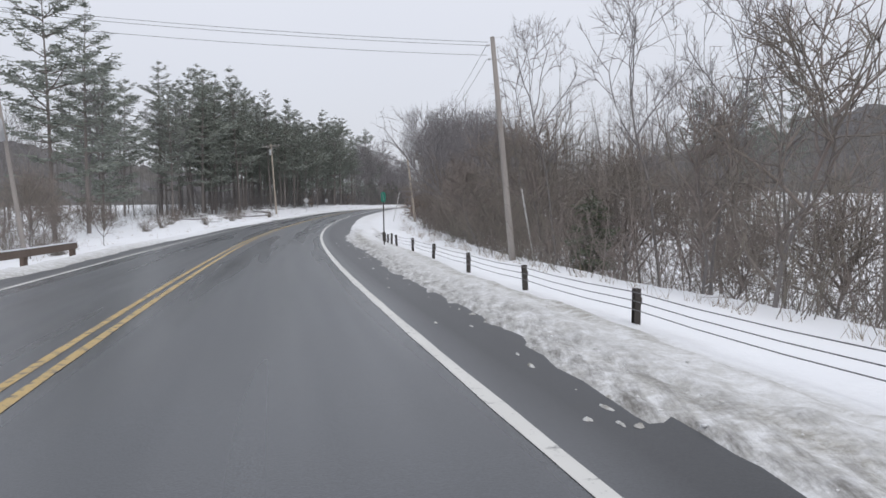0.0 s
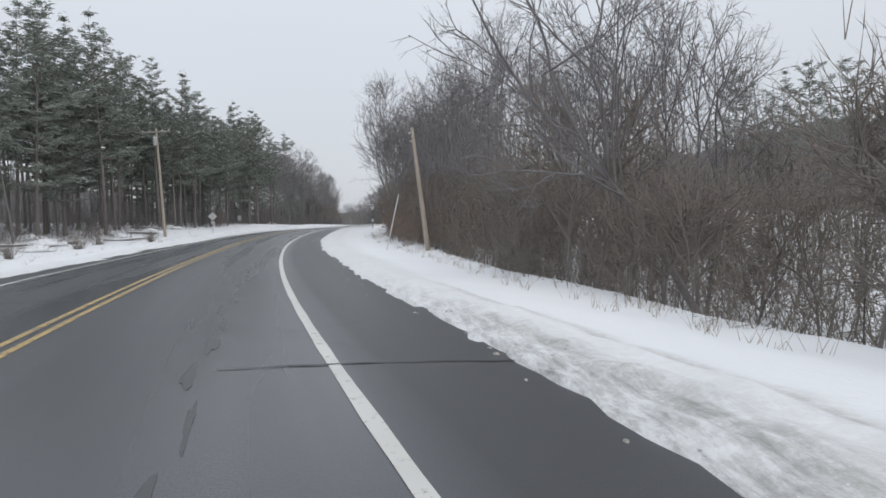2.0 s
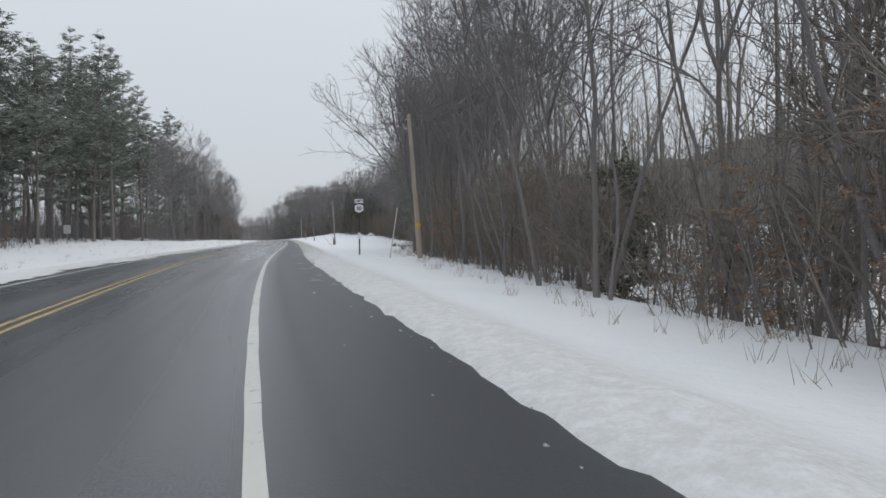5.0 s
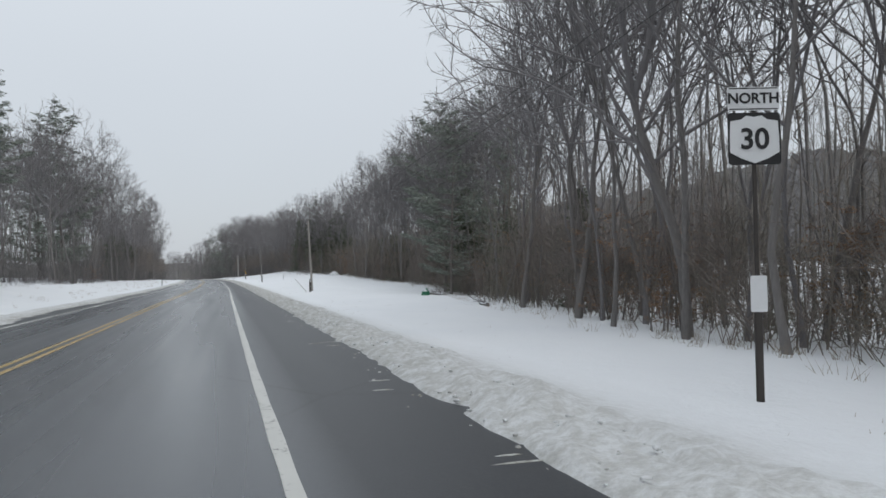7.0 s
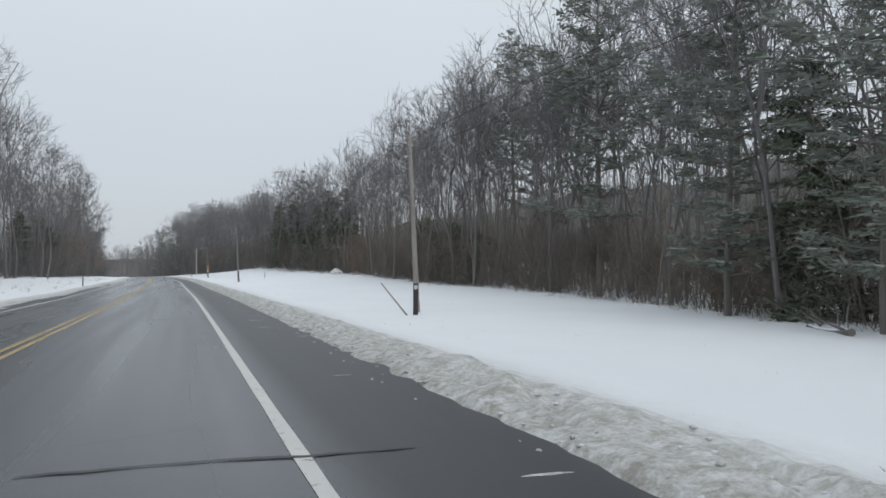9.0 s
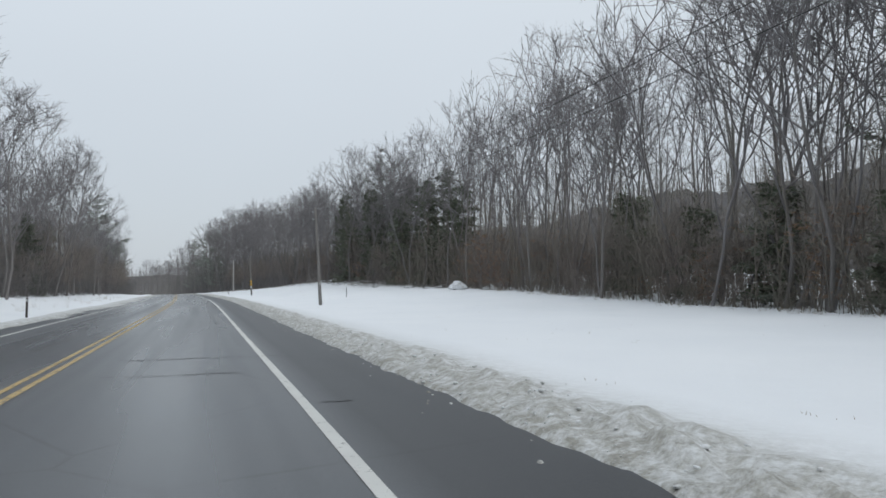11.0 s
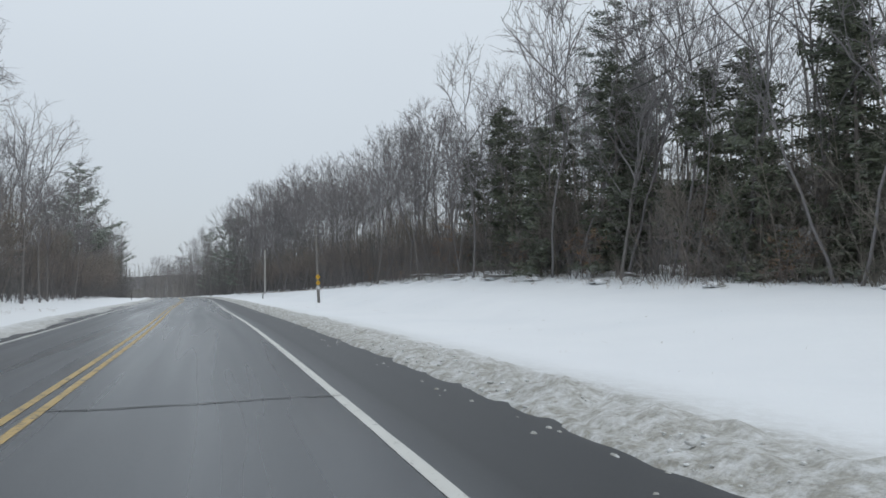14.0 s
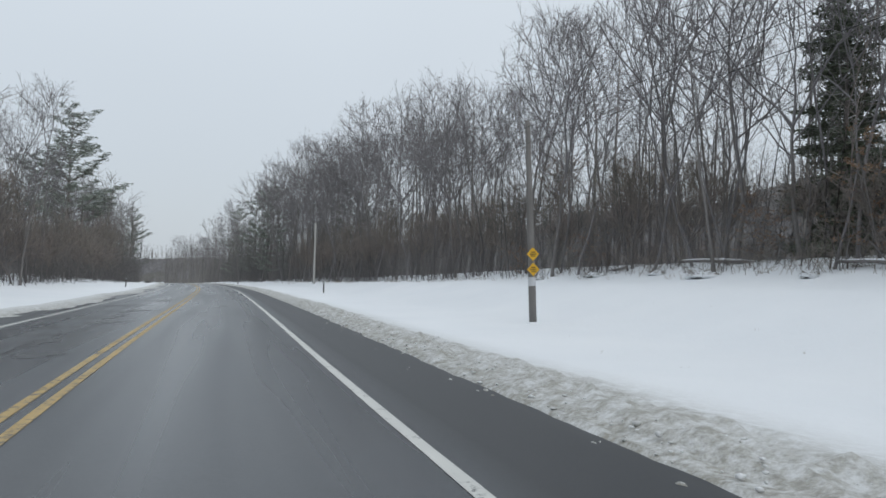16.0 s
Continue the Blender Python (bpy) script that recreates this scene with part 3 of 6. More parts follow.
# ---- wooded hills far behind ----
def build_hill(name, pts, seed, label):
    """A ridge of woods: pts are (x, y, height) along its crest."""
    rng = np.random.RandomState(seed)
    pts = np.array(pts, float)
    u = np.linspace(0, len(pts) - 1, 620)
    crest = np.stack([np.interp(u, np.arange(len(pts)), pts[:, k]) for k in range(3)], -1)
    crest[:, 2] *= 1 + 0.05 * np.sin(u * 5.1) + 0.03 * np.sin(u * 13.7)
    tang = np.gradient(np.stack([np.convolve(np.pad(crest[:, k], 30, "edge"), np.ones(61) / 61, "valid") for k in range(2)], -1), axis=0)
    nrm = np.stack([tang[:, 1], -tang[:, 0]], -1)
    nrm /= np.linalg.norm(nrm, axis=1)[:, None]
    offs = np.r_[np.linspace(-75, 12, 34), 40, 80, 130]
    prof = np.interp(offs, [-75, -45, -25, -10, 0, 15, 60, 130], [-0.2, 0.25, 0.6, 0.88, 1.0, 0.92, 0.4, -0.2])
    vs = []
    for off, h in zip(offs, prof):
        x, y = (crest[:, :2] + nrm * off).T
        puff = np.array([abs(noise.noise((a * 0.22, b * 0.22, seed))) * 3.4 + 1.3 * noise.noise((a * 0.6, b * 0.6, 3.0)) for a, b in zip(x, y)])
        jag = puff + rng.uniform(-0.7, 0.7, len(crest))
        vs.append(np.c_[x + rng.uniform(-0.5, 0.5, len(x)), y + rng.uniform(-0.5, 0.5, len(y)), crest[:, 2] * h + jag])
    n = len(crest)
    idx = np.arange(n * len(offs)).reshape(len(offs), n)
    f = np.stack([idx[:-1, :-1], idx[:-1, 1:], idx[1:, 1:], idx[1:, :-1]], -1).reshape(-1, 4)
    tagged(new(name, mesh_of(name, np.concatenate(vs), f, HILL)), label, "hill", kind="structure")


HILL_R = [(180, -160, 30), (210, 0, 34), (190, 120, 42), (178, 240, 40), (172, 330, 38), (168, 430, 38), (145, 540, 35), (120, 640, 30), (95, 730, 27), (55, 810, 24), (-10, 870, 15), (-130, 900, 13), (-240, 880, 20)]
HILL_L = [(-170, 560, 12), (-150, 440, 14), (-150, 360, 20), (-160, 200, 24), (-170, 40, 24), (-150, -160, 24)]
build_hill("backdrop", HILL_R, 3, "distant hillside covered in bare winter woods")
build_hill("backdrop", HILL_L, 4, "distant hillside covered in bare winter woods")


def hill_spots(pts, count, seed):
    """Places on the near slope of a ridge."""
    r = np.random.RandomState(seed)
    pts = np.array(pts, float)
    u = r.uniform(0.3, len(pts) - 1.01, count)
    k = u.astype(int)
    f = (u - k)[:, None]
    p = pts[k] * (1 - f) + pts[k + 1] * f
    d = pts[k + 1, :2] - pts[k, :2]
    nrm = np.stack([d[:, 1], -d[:, 0]], -1) / np.linalg.norm(d, axis=1)[:, None]
    off = -50 + 58 * r.beta(2.2, 1.0, count)
    h = np.interp(off, [-70, -45, -25, -10, 0, 15], [-0.15, 0.25, 0.6, 0.88, 1.0, 0.9])
    return np.c_[p[:, :2] + nrm * off[:, None], p[:, 2] * h - 1.0]


# ---- trees ----
class Wood:
    """Collects tapered limbs as arrays."""

    def __init__(self):
        self.v, self.f, self.n = [], [], 0

    def limb(self, pts, radii, sides):
        pts = np.asarray(pts, float)
        k = len(pts)
        way = np.gradient(pts, axis=0)
        way /= np.linalg.norm(way, axis=1)[:, None] + 1e-9
        ref = np.where(np.abs(way[:, 2:3]) > 0.9, [[1.0, 0, 0]], [[0, 0, 1.0]])
        a = np.cross(way, ref)
        a /= np.linalg.norm(a, axis=1)[:, None] + 1e-9
        b = np.cross(way, a)
        ang = 2 * np.pi * np.arange(sides) / sides
        ring = pts[:, None] + np.asarray(radii)[:, None, None] * (np.cos(ang)[None, :, None] * a[:, None] + np.sin(ang)[None, :, None] * b[:, None])
        idx = self.n + np.arange(k * sides).reshape(k, sides)
        nxt = np.roll(idx, -1, axis=1)
        q = np.stack([idx[:-1], nxt[:-1], nxt[1:], idx[1:]], -1).reshape(-1, 4)
        self.v.append(ring.reshape(-1, 3))
        self.f.append(np.concatenate([q[:, [0, 1, 2]], q[:, [0, 2, 3]]]))
        self.n += k * sides

    def twigs(self, p0, p1, r):
        """Thin three-sided spikes, many at once."""
        p0, p1 = np.asarray(p0, float), np.asarray(p1, float)
        way = p1 - p0
        way = way / (np.linalg.norm(way, axis=1)[:, None] + 1e-9)
        ref = np.where(np.abs(way[:, 2:3]) > 0.9, [[1.0, 0, 0]], [[0, 0, 1.0]])
        a = np.cross(way, ref)
        a /= np.linalg.norm(a, axis=1)[:, None] + 1e-9
        b = np.cross(way, a)
        r = np.broadcast_to(np.asarray(r, float), (len(p0),))[:, None]
        vs = [p0 + r * (math.cos(t) * a + math.sin(t) * b) for t in (0, 2.094, 4.189)] + [p1]
        self.v.append(np.stack(vs, 1).reshape(-1, 3))
        i = self.n + 4 * np.arange(len(p0))[:, None]
        self.f.append(np.concatenate([i + [[0, 1, 3]], i + [[1, 2, 3]], i + [[2, 0, 3]]]))
        self.n += 4 * len(p0)

    def stems(self, p0, p1, p2, r):
        """Three-sided stems with a bend, many at once."""
        ends = []
        for p, q, f in ((p0, p1, 1.0), (p1, p2, 0.72)):
            way = unit(q - p)
            ref = np.where(np.abs(way[:, 2:3]) > 0.97, [[1.0, 0, 0]], [[0, 0, 1.0]])
            a = unit(np.cross(way, ref))
            b = np.cross(way, a)
            ends += [p + f * r[:, None] * (math.cos(t) * a + math.sin(t) * b) for t in (0, 2.094, 4.189)]
        self.v.append(np.stack(ends + [p2], 1).reshape(-1, 3))
        i = self.n + 7 * np.arange(len(p0))[:, None]
        for j, k in ((0, 1), (1, 2), (2, 0)):
            self.f += [i + [[j, k, k + 3]], i + [[j, k + 3, j + 3]], i + [[j + 3, k + 3, 6]]]
        self.n += 7 * len(p0)

    def tris(self, v):
        v = np.asarray(v, float).reshape(-1, 3)
        self.v.append(v)
        self.f.append(self.n + np.arange(len(v)).reshape(-1, 3))
        self.n += len(v)

    def arrays(self):
        return np.concatenate(self.v), np.concatenate(self.f)

    def mesh(self, name, mat):
        return mesh_of(name, *self.arrays(), mat)


def unit(v):
    return v / (np.linalg.norm(v, axis=-1, keepdims=True) + 1e-9)


def grow(rng, start, way, length, steps, bend, lift):
    pts = [np.array(start, float)]
    way = unit(np.array(way, float))
    for _ in range(steps):
        way = unit(way + rng.normal(0, bend, 3) + np.array([0, 0, lift]))
        pts.append(pts[-1] + way * length / steps)
    return np.array(pts)


def along(pts, u):
    t = u * (len(pts) - 1)
    k = min(int(t), len(pts) - 2)
    return pts[k] + (t - k) * (pts[k + 1] - pts[k]), unit(pts[k + 1] - pts[k])


def bare_tree(seed, height, spread, first, mains, twigs=6, lean=0.03, fork=False, stout=1.0, reach=1.0, bend=0.07):
    """Trunk and crown of a leafless tree that forks again and again inside a rounded crown."""
    rng = np.random.RandomState(seed)
    trunk, crown = Wood(), Wood()
    r0 = (0.0056 * height + 0.015) * stout
    top = 0.42 if fork else 0.74
    p = grow(rng, (0, 0, -0.4), (rng.normal(0, lean), rng.normal(0, lean), 1), height * top, 9, bend, 0.05)
    rad = r0 * (1 - np.linspace(0, 1, 10) ** 1.2 * (0.42 if fork else 0.74))
    rad[0] *= 1.3
    trunk.limb(p, rad, 7)
    half = height * (1 - first) * 0.5
    mid = np.array([p[-1][0] * 0.7, p[-1][1] * 0.7, height - half])

    def room(at, way):
        """How far a branch may go before it leaves the crown's rounded outline."""
        o = (at - mid) / [spread, spread, half]
        w = way / [spread, spread, half]
        a, b, c = w @ w, 2 * (o @ w), o @ o - 1
        q = b * b - 4 * a * c
        return max(0.3, (-b + math.sqrt(q)) / (2 * a)) if q > 0 else 0.5

    p0s, p1s, rs = [], [], []

    def spray(q, r):
        for u in np.linspace(0.12, 0.97, twigs) + rng.uniform(-0.1, 0.02, twigs):
            at, ax = along(q, u)
            way = unit(ax * 0.8 + rng.normal(0, 0.45, 3) + [0, 0, 0.12])
            ln = rng.uniform(0.6, 1.5)
            p0s.append(at)
            p1s.append(at + way * ln)
            rs.append(0.0165)
            for _ in range(1):
                m = at + way * ln * rng.uniform(0.2, 0.7)
                p0s.append(m)
                p1s.append(m + unit(way + rng.normal(0, 0.55, 3)) * ln * 0.6)
                rs.append(0.013)

    def branch(at, way, ln, r, level):
        gap = room(at, way) * rng.uniform(0.75, 1.2)
        if gap < 0.7 and level > 0:
            return
        ln = min(max(ln, 0.9), gap)
        steps = 5 if level == 0 else 4 if level == 1 else 3
        q = grow(rng, at, way, ln, steps, 0.12 + 0.03 * level, 0.045 if level < 2 else 0.03)
        end = max(0.014, r * (0.58 if level < 2 else 0.45))
        crown.limb(q, np.linspace(r, end, steps + 1), 5 if level == 0 else 4 if level == 1 else 3)
        if level == 2:
            spray(q, r)
            return
        turn = rng.uniform(0, 6.28)
        _, ax = along(q, 0.99)
        e1 = unit(np.cross(ax, [0.31, 0.74, 0.2]))
        e2 = np.cross(ax, e1)
        for k in range(2):
            a = turn + 3.14 * k + rng.uniform(-0.4, 0.4)
            branch(q[-1], unit(ax + (e1 * math.cos(a) + e2 * math.sin(a)) * rng.uniform(0.35, 0.7)), ln * rng.uniform(0.65, 0.95), end * 0.92, level + 1)
        for k in range(3 if level == 0 else 2):
            u = rng.uniform(0.25, 0.92)
            b, ax = along(q, u)
            a = turn + 1.57 + 2.2 * k + rng.uniform(-0.5, 0.5)
            branch(b, unit(ax + (e1 * math.cos(a) + e2 * math.sin(a)) * rng.uniform(0.6, 1.0)), ln * rng.uniform(0.45, 0.8), max(0.024, (r + (end - r) * u) * 0.62), level + 1)

    a0 = rng.uniform(0, 6.28)
    for k in range(mains):
        if fork and k < 3:
            at, r, tilt = p[-1], r0 * 0.58, rng.uniform(0.3, 0.6)
        else:
            z = height * first * 0.9 + (p[-1][2] - height * first * 0.9) * (k + rng.uniform(0, 0.9)) / mains
            u = np.clip((z + 0.4) / (p[-1][2] + 0.4), 0.15, 0.97)
            at, _ = along(p, u)
            r, tilt = r0 * (0.58 - 0.26 * u), rng.uniform(0.7, 1.15) * (1.3 - 0.65 * u) * reach
        a = a0 + 2.4 * k + rng.uniform(-0.35, 0.35)
        way = unit(np.array([math.cos(a) * tilt, math.sin(a) * tilt, 1]))
        branch(at, way, height * rng.uniform(0.22, 0.34) * (1 + 0.3 * (reach - 1)), max(0.05, r), 0)
    if not fork:
        for k in range(2):
            branch(p[-1], unit(np.array([rng.normal(0, 0.3), rng.normal(0, 0.3), 1])), height * 0.2, r0 * 0.25, 0)
    crown.twigs(p0s, p1s, rs)
    return trunk, crown


def tuft(rng, centre, n, size, flat):
    """Needle sprays: small triangles about a point."""
    c = np.repeat(centre[None], n, 0) + rng.normal(0, size * 0.42, (n, 3)) * [1, 1, flat]
    d = unit(rng.normal(0, 1, (n, 3)) * [1, 1, flat * 0.9])
    e = unit(np.cross(d, rng.normal(0, 1, (n, 3))))
    ln, wd = size * rng.uniform(0.55, 1.1, (n, 1)), size * rng.uniform(0.06, 0.14, (n, 1))
    return np.stack([c - d * ln * 0.5 - e * wd, c - d * ln * 0.5 + e * wd, c + d * ln * 0.7], 1)


def pine_tree(seed, height, first, spread, whorls, sparse=1.0):
    """A white pine: bare lower stem, level plumes in tiers."""
    rng = np.random.RandomState(seed)
    trunk, crown = Wood(), Wood()
    p = grow(rng, (0, 0, -0.4), (rng.normal(0, 0.02), rng.normal(0, 0.02), 1), height, 10, 0.012, 0.03)
    r0 = 0.0095 * height
    trunk.limb(p, r0 * (1 - 0.96 * np.linspace(0, 1, 11)), 8)
    tri = []
    for k in range(whorls):
        u = first + (0.985 - first) * k / (whorls - 1)
        v = (u - first) / (1 - first)
        reach = (spread * (1.0 - v ** 2.2) ** 0.8 * (0.55 + 0.45 * min(1, v * 3 + 0.3)) + 0.35) * rng.uniform(0.5, 1.25)
        cnt = rng.randint(4, 6)
        a0 = rng.uniform(0, 6.28)
        for j in range(cnt):
            if rng.uniform() > sparse:
                continue
            a = a0 + 6.28 * j / cnt + rng.uniform(-0.35, 0.35)
            at, _ = along(p, min(u + rng.uniform(-0.008, 0.008), 0.99))
            ln = reach * rng.uniform(0.45, 1.3)
            q = grow(rng, at, (math.cos(a), math.sin(a), -0.02 + 0.62 * v), ln, 4, 0.06, 0.12)
            trunk.limb(q, np.linspace(0.018 + 0.012 * ln, 0.006, 5), 3)
            n = max(2, int(ln * 3.0))
            for i in range(n):
                w = 0.25 + 0.72 * (i + rng.uniform(0.1, 0.9)) / n
                c, ax = along(q, min(w, 0.999))
                side = np.cross(ax, [0, 0, 1]) * rng.normal(0, 0.20) * ln * (1.1 - 0.6 * w)
                tri.append(tuft(rng, c + side + [0, 0, 0.05], 10, 0.44 + 0.05 * ln, 0.22))
    tri.append(tuft(rng, p[-1], 14, 0.6, 1.2))
    crown.tris(np.concatenate(tri))
    for k in range(int(10 * first / 0.4)):
        at, _ = along(p, first * rng.uniform(0.35, 1.0))
        a = rng.uniform(0, 6.28)
        q = grow(rng, at, (math.cos(a), math.sin(a), rng.uniform(-0.1, 0.3)), rng.uniform(0.8, 2.4), 2, 0.1, -0.02)
        trunk.limb(q, [0.022, 0.014, 0.005], 3)
    return trunk, crown


def hemlock_tree(seed, height, spread):
    """A dense dark evergreen, branched almost to the ground."""
    rng = np.random.RandomState(seed)
    trunk, crown = Wood(), Wood()
    p = grow(rng, (0, 0, -0.4), (0, 0, 1), height, 8, 0.01, 0.03)
    trunk.limb(p, 0.012 * height * (1 - 0.95 * np.linspace(0, 1, 9)), 7)
    tri = []
    tiers = int(height * 2.0)
    for k in range(tiers):
        u = 0.06 + 0.93 * k / tiers
        reach = spread * (1 - u) ** 0.5 * min(1, 0.6 + u) * rng.uniform(0.6, 1.25) + 0.15
        for j in range(5):
            if rng.uniform() < 0.18:
                continue
            a = rng.uniform(0, 6.28)
            at, _ = along(p, u)
            ln = reach * rng.uniform(0.6, 1.15)
            q = grow(rng, at, (math.cos(a), math.sin(a), 0.12), ln, 3, 0.06, -0.06)
            trunk.limb(q, [0.02, 0.015, 0.010, 0.004], 3)
            n = max(1, int(ln * 1.8))
            for i in range(n):
                c, ax = along(q, min(0.25 + 0.75 * (i + rng.uniform(0.2, 0.9)) / n, 0.999))
                side = np.cross(ax, [0, 0, 1]) * rng.normal(0, 0.22) * ln * 0.7
                tri.append(tuft(rng, c + side, 19, 0.56, 0.5))
    tri.append(tuft(rng, p[-1], 10, 0.45, 1.6))
    crown.tris(np.concatenate(tri))
    return trunk, crown


def beech_sapling(seed, height):
    """A young beech that keeps its dry leaves."""
    rng = np.random.RandomState(seed)
    trunk, crown = Wood(), Wood()
    tri = []
    for s in range(3):
        a = rng.uniform(0, 6.28)
        p = grow(rng, (0.3 * math.cos(a), 0.3 * math.sin(a), -0.2), (0.15 * math.cos(a), 0.15 * math.sin(a), 1), height * rng.uniform(0.7, 1.0), 6, 0.06, 0.05)
        trunk.limb(p, np.linspace(0.035, 0.008, 7), 4)
        for k in range(18):
            at, _ = along(p, rng.uniform(0.12, 0.97))
            b = rng.uniform(0, 6.28)
            q = grow(rng, at, (math.cos(b), math.sin(b), 0.25), rng.uniform(0.6, 1.7), 3, 0.12, 0.0)
            trunk.limb(q, [0.012, 0.009, 0.006, 0.003], 3)
            for i in range(5):
                c, _ = along(q, rng.uniform(0.15, 0.999))
                tri.append(tuft(rng, c, 4, 0.14, 0.7))
    crown.tris(np.concatenate(tri))
    return trunk, crown


def prototype(name, woods, mats, label, category, group):
    ob = new(name)
    ob.empty_display_size = 0.5
    for nm, wood, mat in zip(("trunk", "crown"), woods, mats):
        c = new(nm, wood.mesh(nm, mat))
        c.parent = ob
    tagged(ob, label, category, group)
    return ob


BARE = [prototype("bare_tree", bare_tree(11 + k, h, sp, fi, mn, tw, 0.035, fk, st, re), (BARK, TWIG), lab, "tree", "bare trees of the roadside woods")
        for k, (h, sp, fi, mn, tw, fk, st, re, lab) in enumerate([
            (20, 4.0, 0.34, 6, 5, False, 1.0, 1.0, "tall leafless hardwood tree with a narrow grey crown"),
            (20, 5.2, 0.28, 7, 5, False, 1.0, 1.0, "tall leafless hardwood tree with spreading limbs"),
            (20, 3.6, 0.42, 5, 5, False, 0.9, 1.0, "slender leafless hardwood tree with a high crown"),
            (20, 5.4, 0.28, 5, 5, True, 1.1, 1.0, "leafless hardwood tree with a forked grey trunk"),
            (20, 7.2, 0.20, 7, 5, True, 1.1, 1.1, "leafless forked tree with a wide twiggy crown"),
            (20, 3.2, 0.44, 4, 5, False, 0.8, 1.0, "slim leafless woodland tree with a thin crown"),
            (20, 10.5, 0.16, 10, 5, True, 1.5, 1.7, "old leafless tree with long limbs reaching over the verge"),
            (20, 6.0, 0.30, 6, 5, True, 1.6, 1.2, "stout leafless tree with a dark forked trunk")])]
PINES = [prototype("pine_tree", pine_tree(41 + k, h, fi, sp, wh, spa), (PINE_BARK, NEEDLES), lab, "tree", "white pines")
         for k, (h, fi, sp, wh, spa, lab) in enumerate([
             (26, 0.30, 5.2, 13, 0.84, "tall white pine with level plumes of needles"),
             (29, 0.38, 4.8, 13, 0.8, "very tall white pine with a bare lower trunk"),
             (23, 0.24, 5.2, 13, 0.85, "white pine with snow-dusted tiers of branches"),
             (21, 0.12, 5.2, 15, 0.86, "full white pine branched almost to the ground"),
             (24, 0.14, 8.4, 15, 0.95, "old broad white pine with wide level tiers")])]
HEMLOCKS = [prototype("hemlock_tree", hemlock_tree(61 + k, h, sp), (PINE_BARK, DARK_NEEDLES), lab, "tree", "dark evergreens")
            for k, (h, sp, lab) in enumerate([(14, 3.2, "dense dark evergreen with drooping branches"), (11, 3.0, "dark bushy evergreen at the edge of the wood"), (7, 2.4, "small dark evergreen among bare trees")])]
BEECH = [prototype("beech_sapling", beech_sapling(71 + k, h), (BARK, LEAVES), "young beech keeping its dry orange-brown leaves", "sapling", "young beeches")
         for k, h in enumerate((4.5, 3.2))]
THICKET = [prototype("shrub_tree", bare_tree(121 + k, h, sp, 0.06, mn, 3, 0.16, fk, 1.1, rc), (BARK, BRUSH), "low leafless tree with crooked tangled branches", "tree", "low trees of the roadside thicket")
           for k, (h, sp, mn, fk, rc) in enumerate([(6.5, 2.9, 7, True, 1.2), (7.5, 2.6, 8, False, 1.1), (5.2, 2.8, 7, True, 1.4), (8.5, 3.2, 8, True, 1.1)])]
USED = set()


def plant(protos, k, x, y, size=1.0, turn=0.0, lean=(0, 0)):
    """Set out a tree of the kind; the first of each kind is the built one itself."""
    ob = protos[k % len(protos)]
    m = pose(x, y, ground_at(x, y) - 0.05, lean[0], lean[1], turn)
    if ob.name not in USED:
        USED.add(ob.name)
        ob.matrix_basis = m
        ob.scale = (size,) * 3
        return ob
    c = copy_thing(ob, m)
    c.scale = (size,) * 3
    return c


def wood_edge(s):
    """How far the wood stands off the right edge line."""
    return float(np.interp(s, [-60, 30, 54, 66, 78, 87, 95, 125, 150, 175, 200, 225, 285, 300, 320, 345, 400, 460], [6.8, 6.8, 7.2, 8.1, 8.1, 7.0, 6.9, 8, 10.5, 14.5, 20, 23, 23, 19, 18, 17, 13, 11]))


def left_wood(s):
    return float(np.interp(s, [-60, 40, 80, 110, 150, 200, 260, 330, 400, 460], [20, 22, 24, 21, 19, 19, 17, 16, 15, 12]))


def top_right(s):
    """How high the right-hand treetops stand."""
    return float(np.interp(s, [-20, 50, 75, 100, 115, 200, 235, 270, 300, 335, 370, 400, 450, 600], [10, 11, 14, 16, 18.5, 22, 24, 23, 20.5, 18.5, 20, 24, 25.5, 26]))


def top_left(s):
    return float(np.interp(s, [-30, 130, 190, 230, 280, 325, 345, 378, 400, 430, 600], [19, 21, 24, 24, 21, 20, 18, 16, 19, 21, 24]))


rng = random.Random(21)
# right side: bare woods in rows behind the edge
s = -16.0
while s < 350:
    for row, (depth, chance) in enumerate(((0.8, 0.62), (3.4, 0.72), (7.2, 0.6))):
        if 26 < s < 58:
            continue
        if rng.random() > chance * (0.28 if s < 62 else 0.5 if s < 108 else 0.8 if s < 215 else 0.75) * (0.6 if row == 2 and s > 100 else 1.0):
            continue
        lat = wood_edge(s) + depth + rng.uniform(-1.0, 1.8) + (1.3 if s < 105 else 0.0)
        x, y = plan(s + rng.uniform(-1.8, 1.8), lat)
        size = top_right(s) / 20 * rng.uniform(0.76, 1.0) * (0.85 if row == 0 and s > 120 else 1.0)
        kind = rng.choice((0, 2, 3, 5, 3, 1)) if s < 110 else rng.randrange(6)
        plant(BARE, kind, float(x), float(y), size, rng.uniform(0, 360), (rng.gauss(0, 2.5), rng.gauss(0, 2.5)))
    s += 4.4
s = 348.0
while s < 480:
    for depth in (0, 7):
        x, y = plan(s + rng.uniform(-2, 2), wood_edge(s) + depth + rng.uniform(0, 5))
        plant(BARE, rng.randrange(5), float(x), float(y), top_right(s) / 20 * rng.uniform(0.78, 1.02), rng.uniform(0, 360))
    s += 6.5
